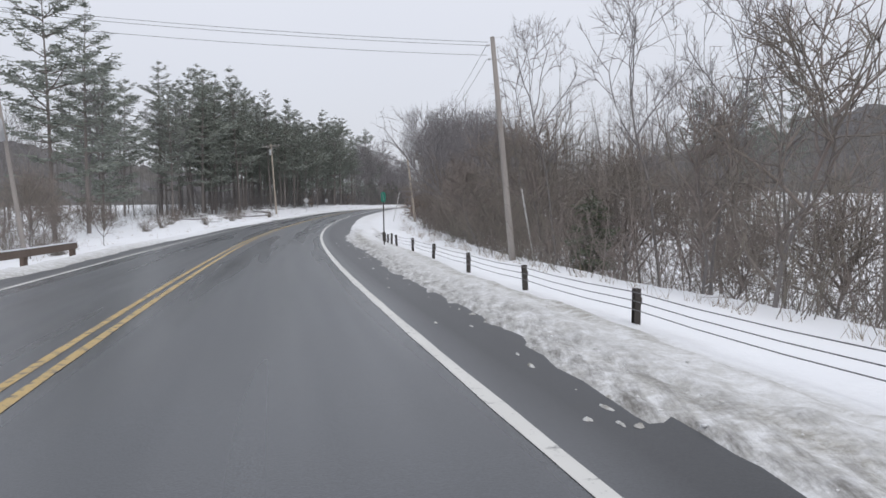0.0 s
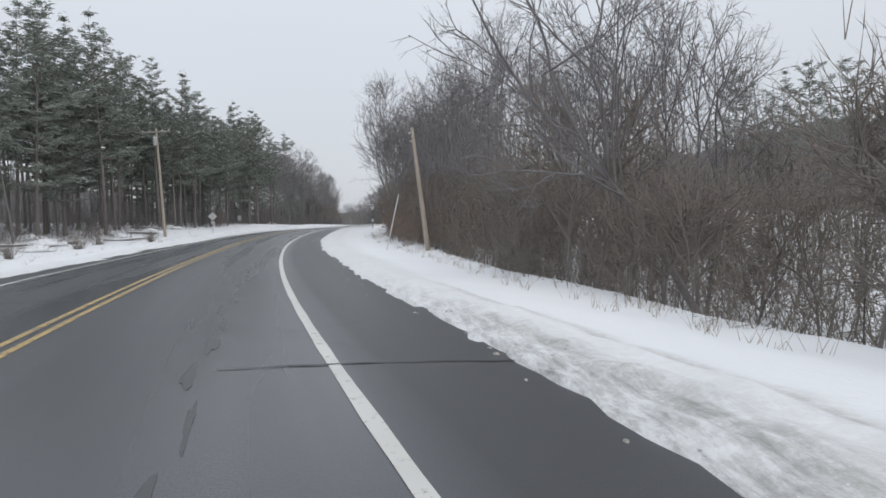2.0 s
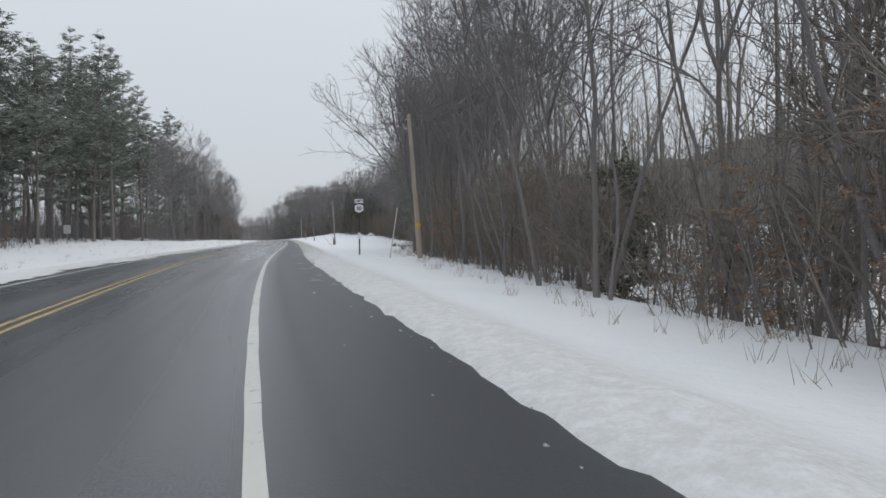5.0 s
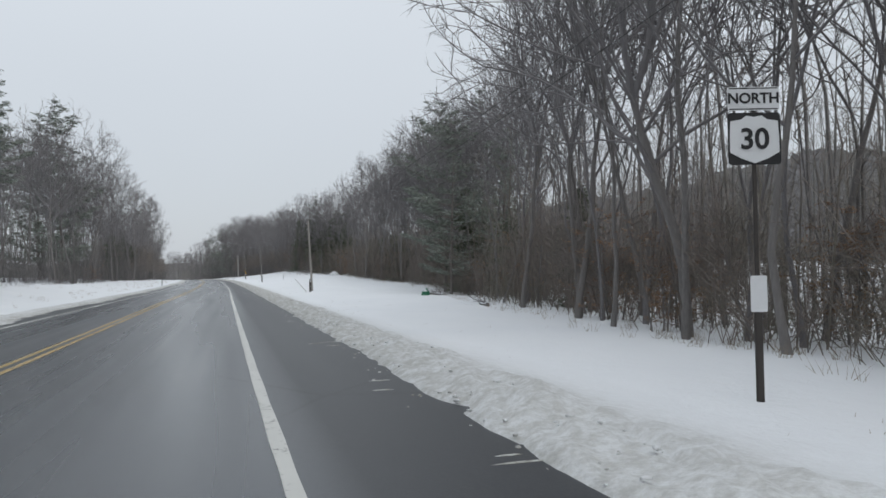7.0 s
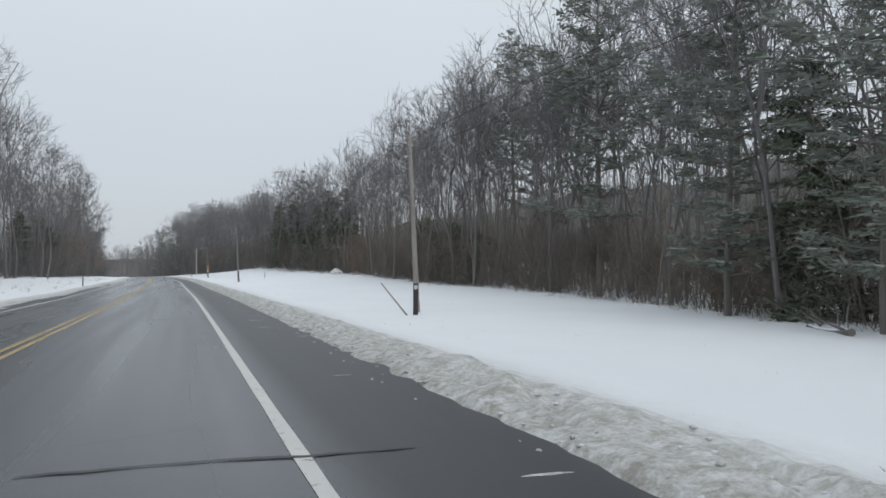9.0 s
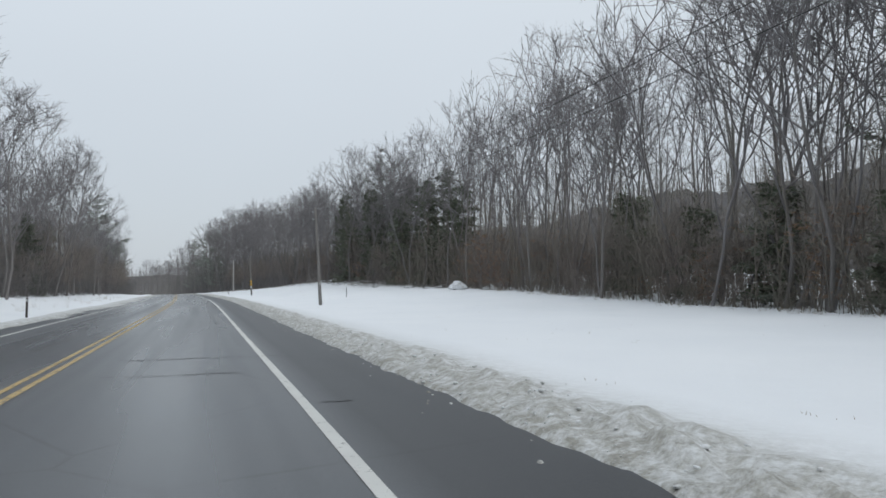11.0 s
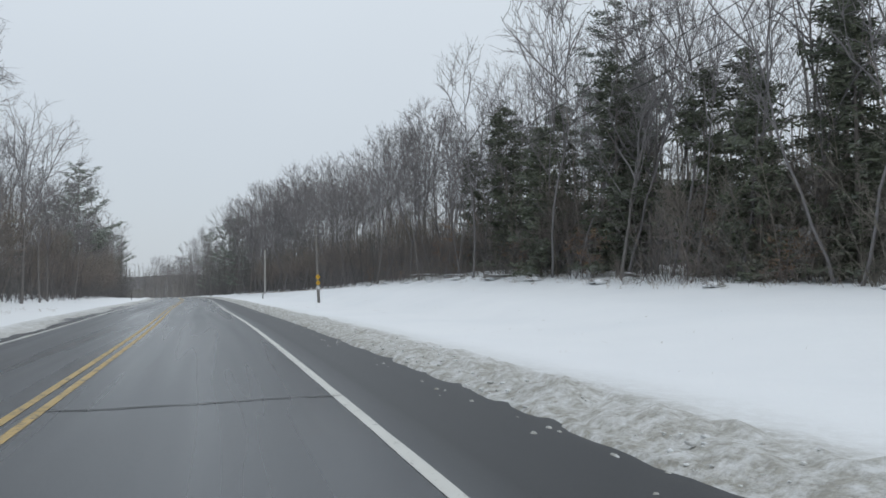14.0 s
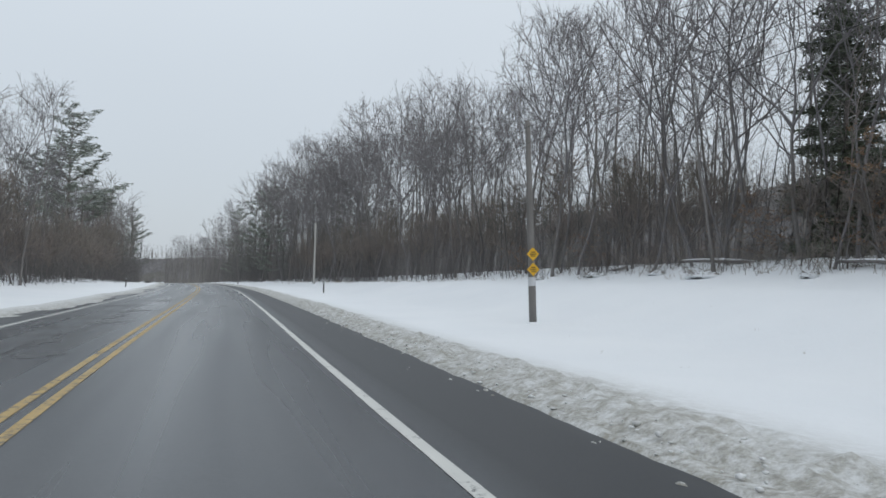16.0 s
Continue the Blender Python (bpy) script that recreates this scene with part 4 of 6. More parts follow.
# single marked trees
for k, x, y, size in ((1, -1.5, 57, 0.5), (3, 2.0, 60, 0.55), (0, 8.5, 40, 0.6), (3, 12.0, 34, 0.6), (1, 1.0, 104, 0.8), (4, 0.5, 112, 0.9), (4, -6.4, 121, 0.75), (6, -3.2, 151.0, 0.84), (4, -2.6, 158, 0.95), (7, -4.7, 99, 0.8), (7, -3.4, 95.5, 0.85), (4, -0.6, 167, 0.95), (1, -1.0, 83, 0.75), (3, 0.6, 88, 0.8), (0, 1.5, 79, 0.7), (2, 3.8, 31, 0.54), (2, 7.2, 27, 0.6)):
    plant(BARE, k, x, y, size, 40 * k + x * 7)
# low crooked trees that make the thicket by the road: from, to, step, rows, size
for s0, s1, step, per, small in ((-18, 24, 4.2, 2, 0.8), (24, 62, 3.0, 3, 0.82), (62, 112, 3.2, 3, 0.8), (112, 215, 4.6, 2, 0.62), (215, 345, 5.4, 2, 0.75), (345, 440, 6.5, 2, 1.1)):
    s = float(s0)
    while s < s1:
        for k in range(per):
            d = rng.uniform(1.6, 3.6) + 3.4 * k
            x, y = plan(s + rng.uniform(-1.5, 1.5), wood_edge(s) + d)
            if abs(y - 78) < 3.5 and k == 0 or abs(y - 26) < 4 and k == 0:
                continue
            plant(THICKET, rng.randrange(4), float(x), float(y), rng.uniform(0.75, 1.15) * small, rng.uniform(0, 360), (rng.gauss(0, 6), rng.gauss(0, 6)))
        s += step
s = 300.0
while s < 440:
    for d in (0.8, 4.0):
        x, y = plan(s + rng.uniform(-2, 2), -(left_wood(s) + d + rng.uniform(0, 2)))
        plant(THICKET, rng.randrange(4), float(x), float(y), rng.uniform(0.8, 1.2), rng.uniform(0, 360))
    s += 7.0
# a heavy limb of a tree that leans out of the thicket
plant(BARE, 7, 0.3, 56.0, 0.62, 0, (8, -32))
# thin trees crowded between the larger ones, too many to tell apart
thin_kinds = []
for k, (sp, fi, mn) in enumerate(((2.6, 0.48, 4), (3.0, 0.36, 5), (3.3, 0.42, 4))):
    stem, boughs = bare_tree(91 + k, 20, sp, fi, mn, 2, 0.07, False, 0.66, 0.95, 0.1)
    (v0, f0), (v1, f1) = stem.arrays(), boughs.arrays()
    thin_kinds.append((np.concatenate([v0, v1]), np.concatenate([f0, f1 + len(v0)])))
for s0, s1, gap in ((104, 222, 3.0), (222, 342, 2.8), (342, 470, 4.6)):
    thin, s = Wood(), float(s0)
    while s < s1:
        for depth, chance in ((1.0, 0.5), (2.6, 0.7), (5.0, 0.7), (9.0, 0.6)):
            if rng.random() > chance:
                continue
            x, y = (float(c) for c in plan(s + rng.uniform(-1.6, 1.6), wood_edge(s) + depth + rng.uniform(-0.8, 1.6)))
            size = top_right(s) / 20 * rng.uniform(0.6, 0.98)
            m = np.array(pose(x, y, ground_at(x, y) - 0.05, rng.gauss(0, 3), rng.gauss(0, 3), rng.uniform(0, 360)))
            v, f = rng.choice(thin_kinds)
            thin.v.append(v * size @ m[:3, :3].T + m[:3, 3])
            thin.f.append(f + thin.n)
            thin.n += len(v)
        s += gap
    tagged(new("thin_trees", thin.mesh("thin_trees", TWIG)), "thin leafless trees crowded at the edge of the wood", "woods", kind="stuff")
# far end of the road, both sides
for k in range(26):
    s = rng.uniform(475, 640)
    lat = rng.choice([rng.uniform(7, 24), -rng.uniform(14, 28)])
    x, y = plan(s, lat)
    plant(BARE, rng.randrange(5), float(x), float(y), rng.uniform(0.8, 1.1), rng.uniform(0, 360))
# left side: pines in the first half, bare trees mixed in further on
s = -30.0
while s < 240:
    for depth, chance in ((1.0, 0.45), (5, 0.66), (10, 0.62), (16, 0.5), (24, 0.4)):
        if rng.random() > chance:
            continue
        lat = -(left_wood(s) + depth + rng.uniform(-1.5, 2.0))
        x, y = plan(s + rng.uniform(-2, 2), lat)
        thin = s < 105
        if thin and rng.random() < 0.5:
            continue
        if s < 215 and rng.random() < (0.45 if thin else 0.8):
            k = rng.randrange(3) if s > 60 else rng.randrange(2)
            plant(PINES, k, float(x), float(y), top_left(s) / (26, 29, 23)[k] * rng.uniform(0.72, 1.0), rng.uniform(0, 360))
        elif rng.random() < 0.6:
            plant(BARE, rng.randrange(6), float(x), float(y), top_left(s) / 20 * rng.uniform(0.6, 0.85), rng.uniform(0, 360))
    s += 5.0
s = 232.0
while s < 470:
    for depth, chance in ((0.5, 0.8), (5, 0.7), (11, 0.5)):
        if s > 385 and depth < 4:
            depth = 12
        if rng.random() > chance or 384 < s < 448:
            continue
        x, y = plan(s + rng.uniform(-2, 2), -(left_wood(s) + depth + rng.uniform(-1, 2)))
        plant(BARE, rng.randrange(5), float(x), float(y), top_left(s) / 20 * rng.uniform(0.72, 1.02), rng.uniform(0, 360))
    s += 5.2
# brush beside the timber rail
for x, y, size in ((-19.0, 30, 0.5), (-21.5, 34, 0.55), (-18.2, 24, 0.45), (-22.5, 28, 0.5), (-25, 37, 0.6), (-20.2, 38.5, 0.4), (-27, 44, 0.6), (-24, 31, 0.6), (-30, 50, 0.7), (-34, 62, 0.7)):
    plant(THICKET, int(-x) % 4, x, y, size, 31 * x)
# a close stand of pines beside the bend
s = 106.0
while s < 180:
    for depth in (1.5, 6.0, 11.0):
        if rng.random() > 0.72:
            continue
        k = rng.choice((1, 1, 0, 2))
        x, y = plan(s + rng.uniform(-1.8, 1.8), -(left_wood(s) + depth + rng.uniform(-1, 1.5)))
        plant(PINES, k, float(x), float(y), float(np.interp(s, [106, 142, 171, 182], [23, 23, 18, 16])) / (26, 29, 23)[k] * rng.uniform(0.85, 1.04), rng.uniform(0, 360))
    s += 4.4
# marked evergreens
for k, x, y, size in ((0, -39.8, 110.6, 0.85), (1, -42.8, 220, 0.93), (1, -38.1, 213.7, 0.9), (4, -41, 265.5, 1.05), (2, -46, 256, 1.05), (2, -38, 275, 0.8), (4, -38.5, 433, 1.14), (2, -47, 446, 0.85), (4, -44, 84, 0.8),
                      (0, 11.4, 311.4, 0.72), (2, 46, 140, 1.05), (0, 58, 150, 1.0), (2, 50, 128, 1.0), (2, 62, 138, 1.1), (2, 6.5, 440, 0.9), (3, -6, 462, 1.0), (3, -8, 500, 1.1), (3, -12, 530, 1.1), (2, -40, 520, 0.9),
                      (2, -31, 52, 0.9), (0, -36, 66, 0.85), (1, 15, 232, 0.8), (0, 22, 241, 0.85), (2, 10, 212, 0.95), (0, 12, 203, 0.8), (3, -47, 176, 1.05), (3, -38, 160, 0.9), (2, -35, 186, 0.95), (3, -44, 150, 0.95), (3, -50, 196, 1.1), (3, -35.0, 250, 1.28), (1, -38.5, 186, 0.86), (0, -40, 192, 0.95), (4, -37.5, 198, 0.92), (3, 3.4, 189, 0.72), (3, 6.2, 185, 0.62), (3, 5.6, 197, 0.8)):
    plant(PINES, k, x, y, size, 50 * k + 3 * x)
for k, x, y, size in ((0, 9, 308, 0.95), (1, 7.0, 314, 0.95), (0, 9, 324, 1.0), (0, 13, 322, 1.0), (1, 10, 298, 0.9), (2, 13, 291, 1.0), (0, 9.7, 333, 0.85), (0, 15, 331, 1.0), (0, 16, 305, 1.0), (1, 14, 315, 1.1),
                      (2, 5.5, 182, 0.9), (2, 9, 192, 1.1), (2, -3.0, 118, 0.8), (1, -31, 305, 0.8), (0, -34, 318, 0.8), (1, -33, 292, 0.9), (0, -35, 340, 0.8), (2, 4.8, 28, 0.5), (2, 18, 262, 1.2), (2, 13.5, 243, 1.0), (2, 14.5, 250, 0.9), (2, 15, 258, 1.1), (2, 12.8, 236, 0.8), (2, 16, 228, 1.1), (1, 2.6, 167, 0.6), (1, 6.5, 194, 0.9), (0, 17.5, 318, 1.15), (1, 12, 304, 1.1), (0, 14.5, 338, 0.9), (0, 12.5, 295, 0.95), (1, 14.5, 289, 1.1), (0, 16.5, 299, 1.1)):
    plant(HEMLOCKS, k, x, y, size, 70 * k + 5 * x)
for k, x, y, size in ((0, -7.6, 100, 0.8), (1, -7.4, 93, 1.0), (0, -6.8, 105, 0.8), (0, -6.6, 87, 0.75), (1, -7.9, 97, 0.9), (1, -6.9, 84, 0.8), (0, 10.8, 274, 1.35), (0, 12.5, 277, 1.3), (1, 11.5, 270.5, 1.3), (0, 13.5, 266, 1.2), (1, -31, 250, 1.0), (0, -31.5, 268, 0.9),
                      (1, 6, 347, 0.9), (0, 7.5, 335, 0.8), (1, 9.5, 296, 0.9), (0, -33, 190, 0.8), (1, -34, 152, 0.9), (0, -30, 330, 0.9), (1, 5, 356, 0.9), (0, 11.5, 246, 0.8)):
    plant(BEECH, k, x, y, size, 33 * k + 11 * y)


for a, b, count in ((80, 112, 9), (122, 150, 16), (152, 212, 40), (232, 288, 20), (300, 345, 7)):
    for k in range(count):
        s = a + (b - a) * (k + rng.random()) / count
        x, y = plan(s, wood_edge(s) + rng.uniform(0.8, 7.0))
        plant(BEECH, k, float(x), float(y), rng.uniform(0.6, 1.25), rng.uniform(0, 360))


# ---- undergrowth and the depth of the woods ----
def thicket(name, spots, height, stems, seed, mat, label, category, twigs=8):
    r = np.random.RandomState(seed)
    w = Wood()
    n0 = len(spots)
    tall = np.repeat(0.3 + 1.0 * r.uniform(0, 1, n0) ** 1.3, stems)
    base = np.repeat(np.array(spots), stems, 0)
    n = len(base)
    base = base + np.c_[r.normal(0, 0.35, (n, 2)), np.full(n, -0.1)]
    h = height * tall * r.uniform(0.6, 1.1, n)
    way = unit(np.c_[r.normal(0, 0.42, (n, 2)), np.ones(n)])
    mid = base + way * h[:, None] * 0.5
    way2 = unit(way + r.normal(0, 0.42, (n, 3)) + [0, 0, 0.1])
    top = mid + way2 * h[:, None] * 0.55
    w.twigs(base, mid + way * 0.2 * h[:, None], 0.007 + 0.0022 * h)
    w.twigs(mid, top, 0.006 + 0.0012 * h)
    for k in range(twigs):
        t = r.uniform(0.12, 0.98, n)[:, None]
        at = np.where(t < 0.5, base + (mid - base) * t * 2, mid + (top - mid) * (t - 0.5) * 2)
        way3 = unit(way * 0.6 + r.normal(0, 0.8, (n, 3)) + [0, 0, 0.15])
        w.twigs(at, at + way3 * (0.35 + h * r.uniform(0.10, 0.32, n))[:, None], 0.0095)
    tagged(new(name, w.mesh(name, mat)), label, category, kind="stuff")


def spots_between(s0, s1, lat_of, a, b, count, seed):
    r = random.Random(seed)
    out = []
    for _ in range(count):
        s = r.uniform(s0, s1)
        d = a + (b - a) * r.random() ** 1.3
        x, y = plan(s, lat_of(s, d))
        out.append((float(x), float(y), ground_at(float(x), float(y))))
    return out


right = lambda s, d: wood_edge(s) + d
left = lambda s, d: -(left_wood(s) + d)
thicket("underbrush", spots_between(-20, 70, right, 0.6, 15, 520, 1), 4.6, 5, 1, BRUSH, "dense tangle of leafless brown shrubs behind the guide rail", "undergrowth")
thicket("underbrush", spots_between(60, 130, right, 0.9, 13, 380, 2), 4.6, 5, 2, BRUSH, "dense leafless brown brush along the snowy verge", "undergrowth")
thicket("underbrush", spots_between(125, 205, right, 0.5, 14, 480, 3), 5.0, 5, 3, BRUSH, "leafless saplings and brush under tall trees", "undergrowth")
thicket("underbrush", spots_between(195, 300, right, 0.3, 14, 480, 4), 6.0, 5, 4, BRUSH, "leafless brush and saplings at the wood's edge", "undergrowth")
thicket("underbrush", spots_between(295, 540, right, 0.3, 13, 560, 5), 6.0, 5, 5, SHADED_BRUSH, "leafless brush and saplings at the wood's edge", "undergrowth", 7)
thicket("underbrush", spots_between(185, 350, right, -0.3, 9, 800, 9), 2.2, 4, 9, BRUSH, "low leafless brush at the foot of the woods", "undergrowth", 5)
thicket("underbrush", spots_between(-20, 130, left, 0, 14, 360, 6), 2.6, 5, 6, BRUSH, "leafless bushes and saplings below the pines", "undergrowth", 7)
thicket("underbrush", spots_between(100, 300, left, 0, 12, 560, 7), 5.4, 5, 7, SHADED_BRUSH, "leafless bushes and saplings below the trees", "undergrowth", 7)
thicket("underbrush", spots_between(285, 520, left, 0, 9, 480, 8), 7.0, 5, 8, SHADED_BRUSH, "leafless bushes and saplings below the trees", "undergrowth", 7)


def deep_woods(name, spots, height, seed, label, limbs=13, low=0.35, mat=None, thick=1.0, vary=0.6):
    r = np.random.RandomState(seed)
    w = Wood()
    base = np.array(spots)
    n = len(base)
    h = height * r.uniform(vary, 1.1, n)
    way = unit(np.c_[r.normal(0, 0.05 if vary > 0.5 else 0.13, (n, 2)), np.ones(n)])
    mid = base + way * h[:, None] * 0.5
    way2 = unit(way + np.c_[r.normal(0, 0.07 if vary > 0.5 else 0.16, (n, 2)), np.zeros(n)])
    top = mid + way2 * h[:, None] * 0.5
    w.stems(base - [0, 0, 0.3], mid, top - way2 * 0.06 * h[:, None], (0.04 + 0.0045 * h) * ((0.55 if thick < 1 else min(thick, 1.3)) if vary > 0.5 else 0.42))
    for k in range(limbs):
        t = r.uniform(low, 0.9, n)[:, None]
        at = np.where(t < 0.5, base + (mid - base) * t * 2, mid + (top - mid) * (t - 0.5) * 2)
        a = r.uniform(0, 6.28, n)
        tilt = r.uniform(0.35, 1.0, n)
        way3 = np.c_[np.cos(a) * np.sin(tilt), np.sin(a) * np.sin(tilt), np.cos(tilt)]
        ln = (h * r.uniform(0.08, 0.19, n) * np.sqrt(np.clip(1.02 - ((t[:, 0] - 0.5 - 0.22 * low) / (0.487 - 0.36 * low)) ** 2, 0.12, 1)))[:, None]
        w.twigs(at, at + way3 * ln, 0.022 * thick)
        for u in (0.4, 0.65, 0.9):
            w.twigs(at + way3 * ln * u, at + way3 * ln * u + unit(way3 + r.normal(0, 0.55, (n, 3)) + [0, 0, 0.2]) * ln * (0.75 - 0.25 * u), 0.0155 * thick)
    tagged(new(name, w.mesh(name, mat or FAR_STEMS)), label, "woods", kind="stuff")


deep_woods("far_woods", spots_between(-60, 120, right, 13, 70, 220, 11), 14, 11, "deep bare woods behind the roadside trees")
deep_woods("far_woods", spots_between(100, 330, right, 9, 50, 460, 14), 21, 14, "deep bare woods behind the roadside trees")
deep_woods("far_woods", spots_between(290, 760, right, 6, 55, 620, 12), 20, 12, "deep bare woods behind the roadside trees")
deep_woods("far_woods", spots_between(-60, 300, left, 8, 60, 400, 13), 17, 13, "deep bare woods behind the roadside trees")
deep_woods("far_woods", spots_between(290, 740, left, 5, 45, 500, 15), 20, 15, "deep bare woods behind the roadside trees")
deep_woods("saplings", spots_between(-30, 108, right, 3.0, 42, 520, 23), 6.0, 23, "thick growth of young bare trees behind the guide rail", 11, 0.06, BRUSH, 0.8, 0.3)
deep_woods("far_woods", spots_between(-40, 150, right, 30, 140, 560, 26), 11, 26, "low bare woods across a snowy hollow", 12, 0.06, BRUSH, 1.6, 0.4)
deep_woods("saplings", spots_between(215, 292, right, 0.2, 10, 560, 25), 8.5, 25, "thick growth of young bare trees at the edge of the wood", 11, 0.06, BRUSH, 0.8, 0.3)
deep_woods("saplings", spots_between(105, 330, right, 0.6, 15, 900, 18), 10.5, 18, "thick growth of young bare trees under the tall ones", 11, 0.08, BRUSH, 0.8, 0.3)
deep_woods("saplings", spots_between(320, 580, right, 0.6, 16, 1100, 19), 13.0, 19, "thick growth of young bare trees under the tall ones", 11, 0.08, SHADED_BRUSH, 0.8, 0.3)
deep_woods("saplings", spots_between(225, 580, left, 0.6, 13, 820, 20), 10.0, 20, "thick growth of young bare trees under the tall ones", 11, 0.08, SHADED_BRUSH, 0.8, 0.3)
deep_woods("saplings", spots_between(100, 225, left, 3, 20, 220, 22), 8.0, 22, "thick growth of young bare trees under the pines", 11, 0.08, SHADED_BRUSH, 0.8, 0.3)
deep_woods("far_woods", spots_between(430, 780, right, 0, 30, 160, 28), 22, 28, "deep bare woods where the road runs out of sight", thick=2.4)
deep_woods("far_woods", spots_between(430, 780, left, 0, 30, 160, 29), 22, 29, "deep bare woods where the road runs out of sight", thick=2.4)
deep_woods("hill_woods", hill_spots(HILL_R[8:], 420, 21), 15, 21, "bare trees covering a distant hillside", 11, 0.15, None, 3.0)
deep_woods("hill_woods", hill_spots(HILL_R[:7], 700, 30), 11, 30, "bare trees covering a distant hillside", 8, 0.2, None, 2.2)
deep_woods("hill_woods", hill_spots(HILL_R, 900, 16), 9, 16, "bare trees covering a distant hillside", 9, 0.2, None, 2.5)
deep_woods("hill_woods", hill_spots(HILL_L, 400, 17), 9, 17, "bare trees covering a distant hillside", 9, 0.2, None, 2.5)


# ---- poles, wires, rails and signs ----
def utility_pole(x, y, height, lean, wood, arm=False, transformer=False, label="weathered wooden utility pole", turn=0.0, r=0.155, back=0.0):
    """A round tapered pole, sunk in the snow; lean: degrees towards -x."""
    ob = base_of("utility_pole", x, y, None, 0)
    ob.matrix_world = pose(x, y, ground_at(x, y), -back, -lean, turn)
    part("pole", tube_bm([(0, 0, -0.5), (0, 0, 1.2), (0, 0, height * 0.6), (0, 0, height)], [r, r * 0.97, r * 0.81, r * 0.65], 14), wood, ob)
    cap = tube_bm([(0, 0, height), (0, 0, height + 0.02), (0, 0, height + 0.05)], [r * 0.68, r * 0.68, r * 0.26], 14)
    part("pole_top", cap, POLE_GREY, ob)
    if arm:
        part("crossarm", box_bm((2.9, 0.10, 0.13), (0, -0.13, height - 0.35), 0.012), POLE_GREY, ob, "grey timber crossarm")
        for k, dx in enumerate((-1.3, -0.65, 0.65, 1.3)):
            bm = tube_bm([(dx, -0.13, height - 0.29), (dx, -0.13, height - 0.22), (dx, -0.13, height - 0.18), (dx, -0.13, height - 0.12)], [0.02, 0.05, 0.035, 0.045], 8)
            part("insulator", bm, CERAMIC, ob, "pale porcelain insulator")
        for sx in (-1, 1):
            part("brace", tube_bm([(0, -0.11, height - 1.0), (sx * 0.75, -0.13, height - 0.42)], [0.015, 0.015], 6), GALV, ob)
    else:
        for dz in (0.25, 0.75):
            bm = tube_bm([(-0.10, 0, height - dz), (-0.2, 0, height - dz), (-0.24, 0, height - dz)], [0.02, 0.045, 0.03], 8)
            part("insulator", bm, CERAMIC, ob, "pale porcelain insulator")
    if transformer:
        can = part("transformer", tube_bm([(-0.12, -0.32, height - 1.75), (-0.12, -0.32, height - 1.72), (-0.12, -0.32, height - 0.98), (-0.12, -0.32, height - 0.92), (-0.12, -0.32, height - 0.88)], [0.16, 0.20, 0.20, 0.19, 0.10], 16), ALU, ob, "pale grey transformer can")
        bush = part("bushing", tube_bm([(-0.12, -0.32, height - 0.9), (-0.12, -0.32, height - 0.72)], [0.035, 0.02], 8), CERAMIC, can)
        part("bracket", box_bm((0.10, 0.22, 0.08), (-0.06, -0.2, height - 1.3), 0.01), GALV, ob)
    part("snow_skirt", tube_bm([(0, 0, -0.1), (0, 0, 0.03), (0, 0, 0.07)], [r * 2.2, r * 1.6, r], 14, cap=False), SNOW, ob, "snow banked round the foot")
    tagged(ob, label, "utility pole", "poles along the road")
    return ob


utility_pole(1.6, 26.2, 8.2, 4.6, POLE_GREY, r=0.125, label="leaning grey wooden utility pole behind the guide rail")
p2 = utility_pole(-5.9, 77.9, 7.3, 6.2, POLE_TAN, back=6.0, r=0.14, label="leaning tan wooden utility pole at the snowy wood edge")
p3 = utility_pole(-7.2, 133.3, 8.0, 4.0, POLE_TAN, label="leaning tan wooden utility pole with a yellow tag")
utility_pole(-6.3, 199.5, 6.4, 3.0, POLE_GREY, label="thin grey utility pole standing in roadside snow", r=0.10)
p5 = utility_pole(-5.8, 262.9, 6.6, 3.4, POLE_DARK, label="weathered utility pole standing alone in a snowfield", r=0.115)
p6 = utility_pole(-4.8, 331.0, 6.4, 3.0, POLE_DARK, label="dark utility pole carrying two small yellow diamonds", r=0.12)
utility_pole(-3.4, 404.4, 8.0, 0.5, POLE_PALE, label="pale utility pole far along the verge")
utility_pole(-0.5, 478.0, 8.0, 1.0, POLE_PALE, label="pale utility pole far along the verge")
utility_pole(-17.3, 27.0, 6.4, 6.0, POLE_GREY, False, True, "leaning utility pole with a pale transformer beside brush", 20, r=0.095)
utility_pole(-30.9, 113.2, 11.3, 3.0, POLE_TAN, True, True, "tall utility pole with crossarm and transformer can")

for host, z, a in ((p3, 1.9, 0.17),):
    tag = part("tag", plate_bm([(0, a), (a, 0), (0, -a), (-a, 0)], 0.012, (0, -0.165, z)), SIGN_YELLOW, host, "small yellow diamond tag")
for z in (2.2, 1.72):
    a = 0.21
    tag = part("diamond_sign", plate_bm([(0, a), (a, 0), (0, -a), (-a, 0)], 0.012, (0, -0.14, z)), SIGN_YELLOW, p6, "small yellow diamond sign with dark writing bars")
    for dz, w in ((0.06, 0.16), (0.0, 0.22), (-0.06, 0.15)):
        part("writing_bar", box_bm((w, 0.006, 0.028), (0, -0.145, z + dz)), SIGN_BLACK, tag)
part("pale_band", tube_bm([(0, 0, 1.2), (0, 0, 1.48)], [0.121, 0.120], 14, cap=False), CERAMIC, p6, "pale worn wrap round the pole")
part("notice", box_bm((0.10, 0.006, 0.14), (0.01, -0.116, 1.5), 0.002), GUARD_GREY, p5, "small pale notice")


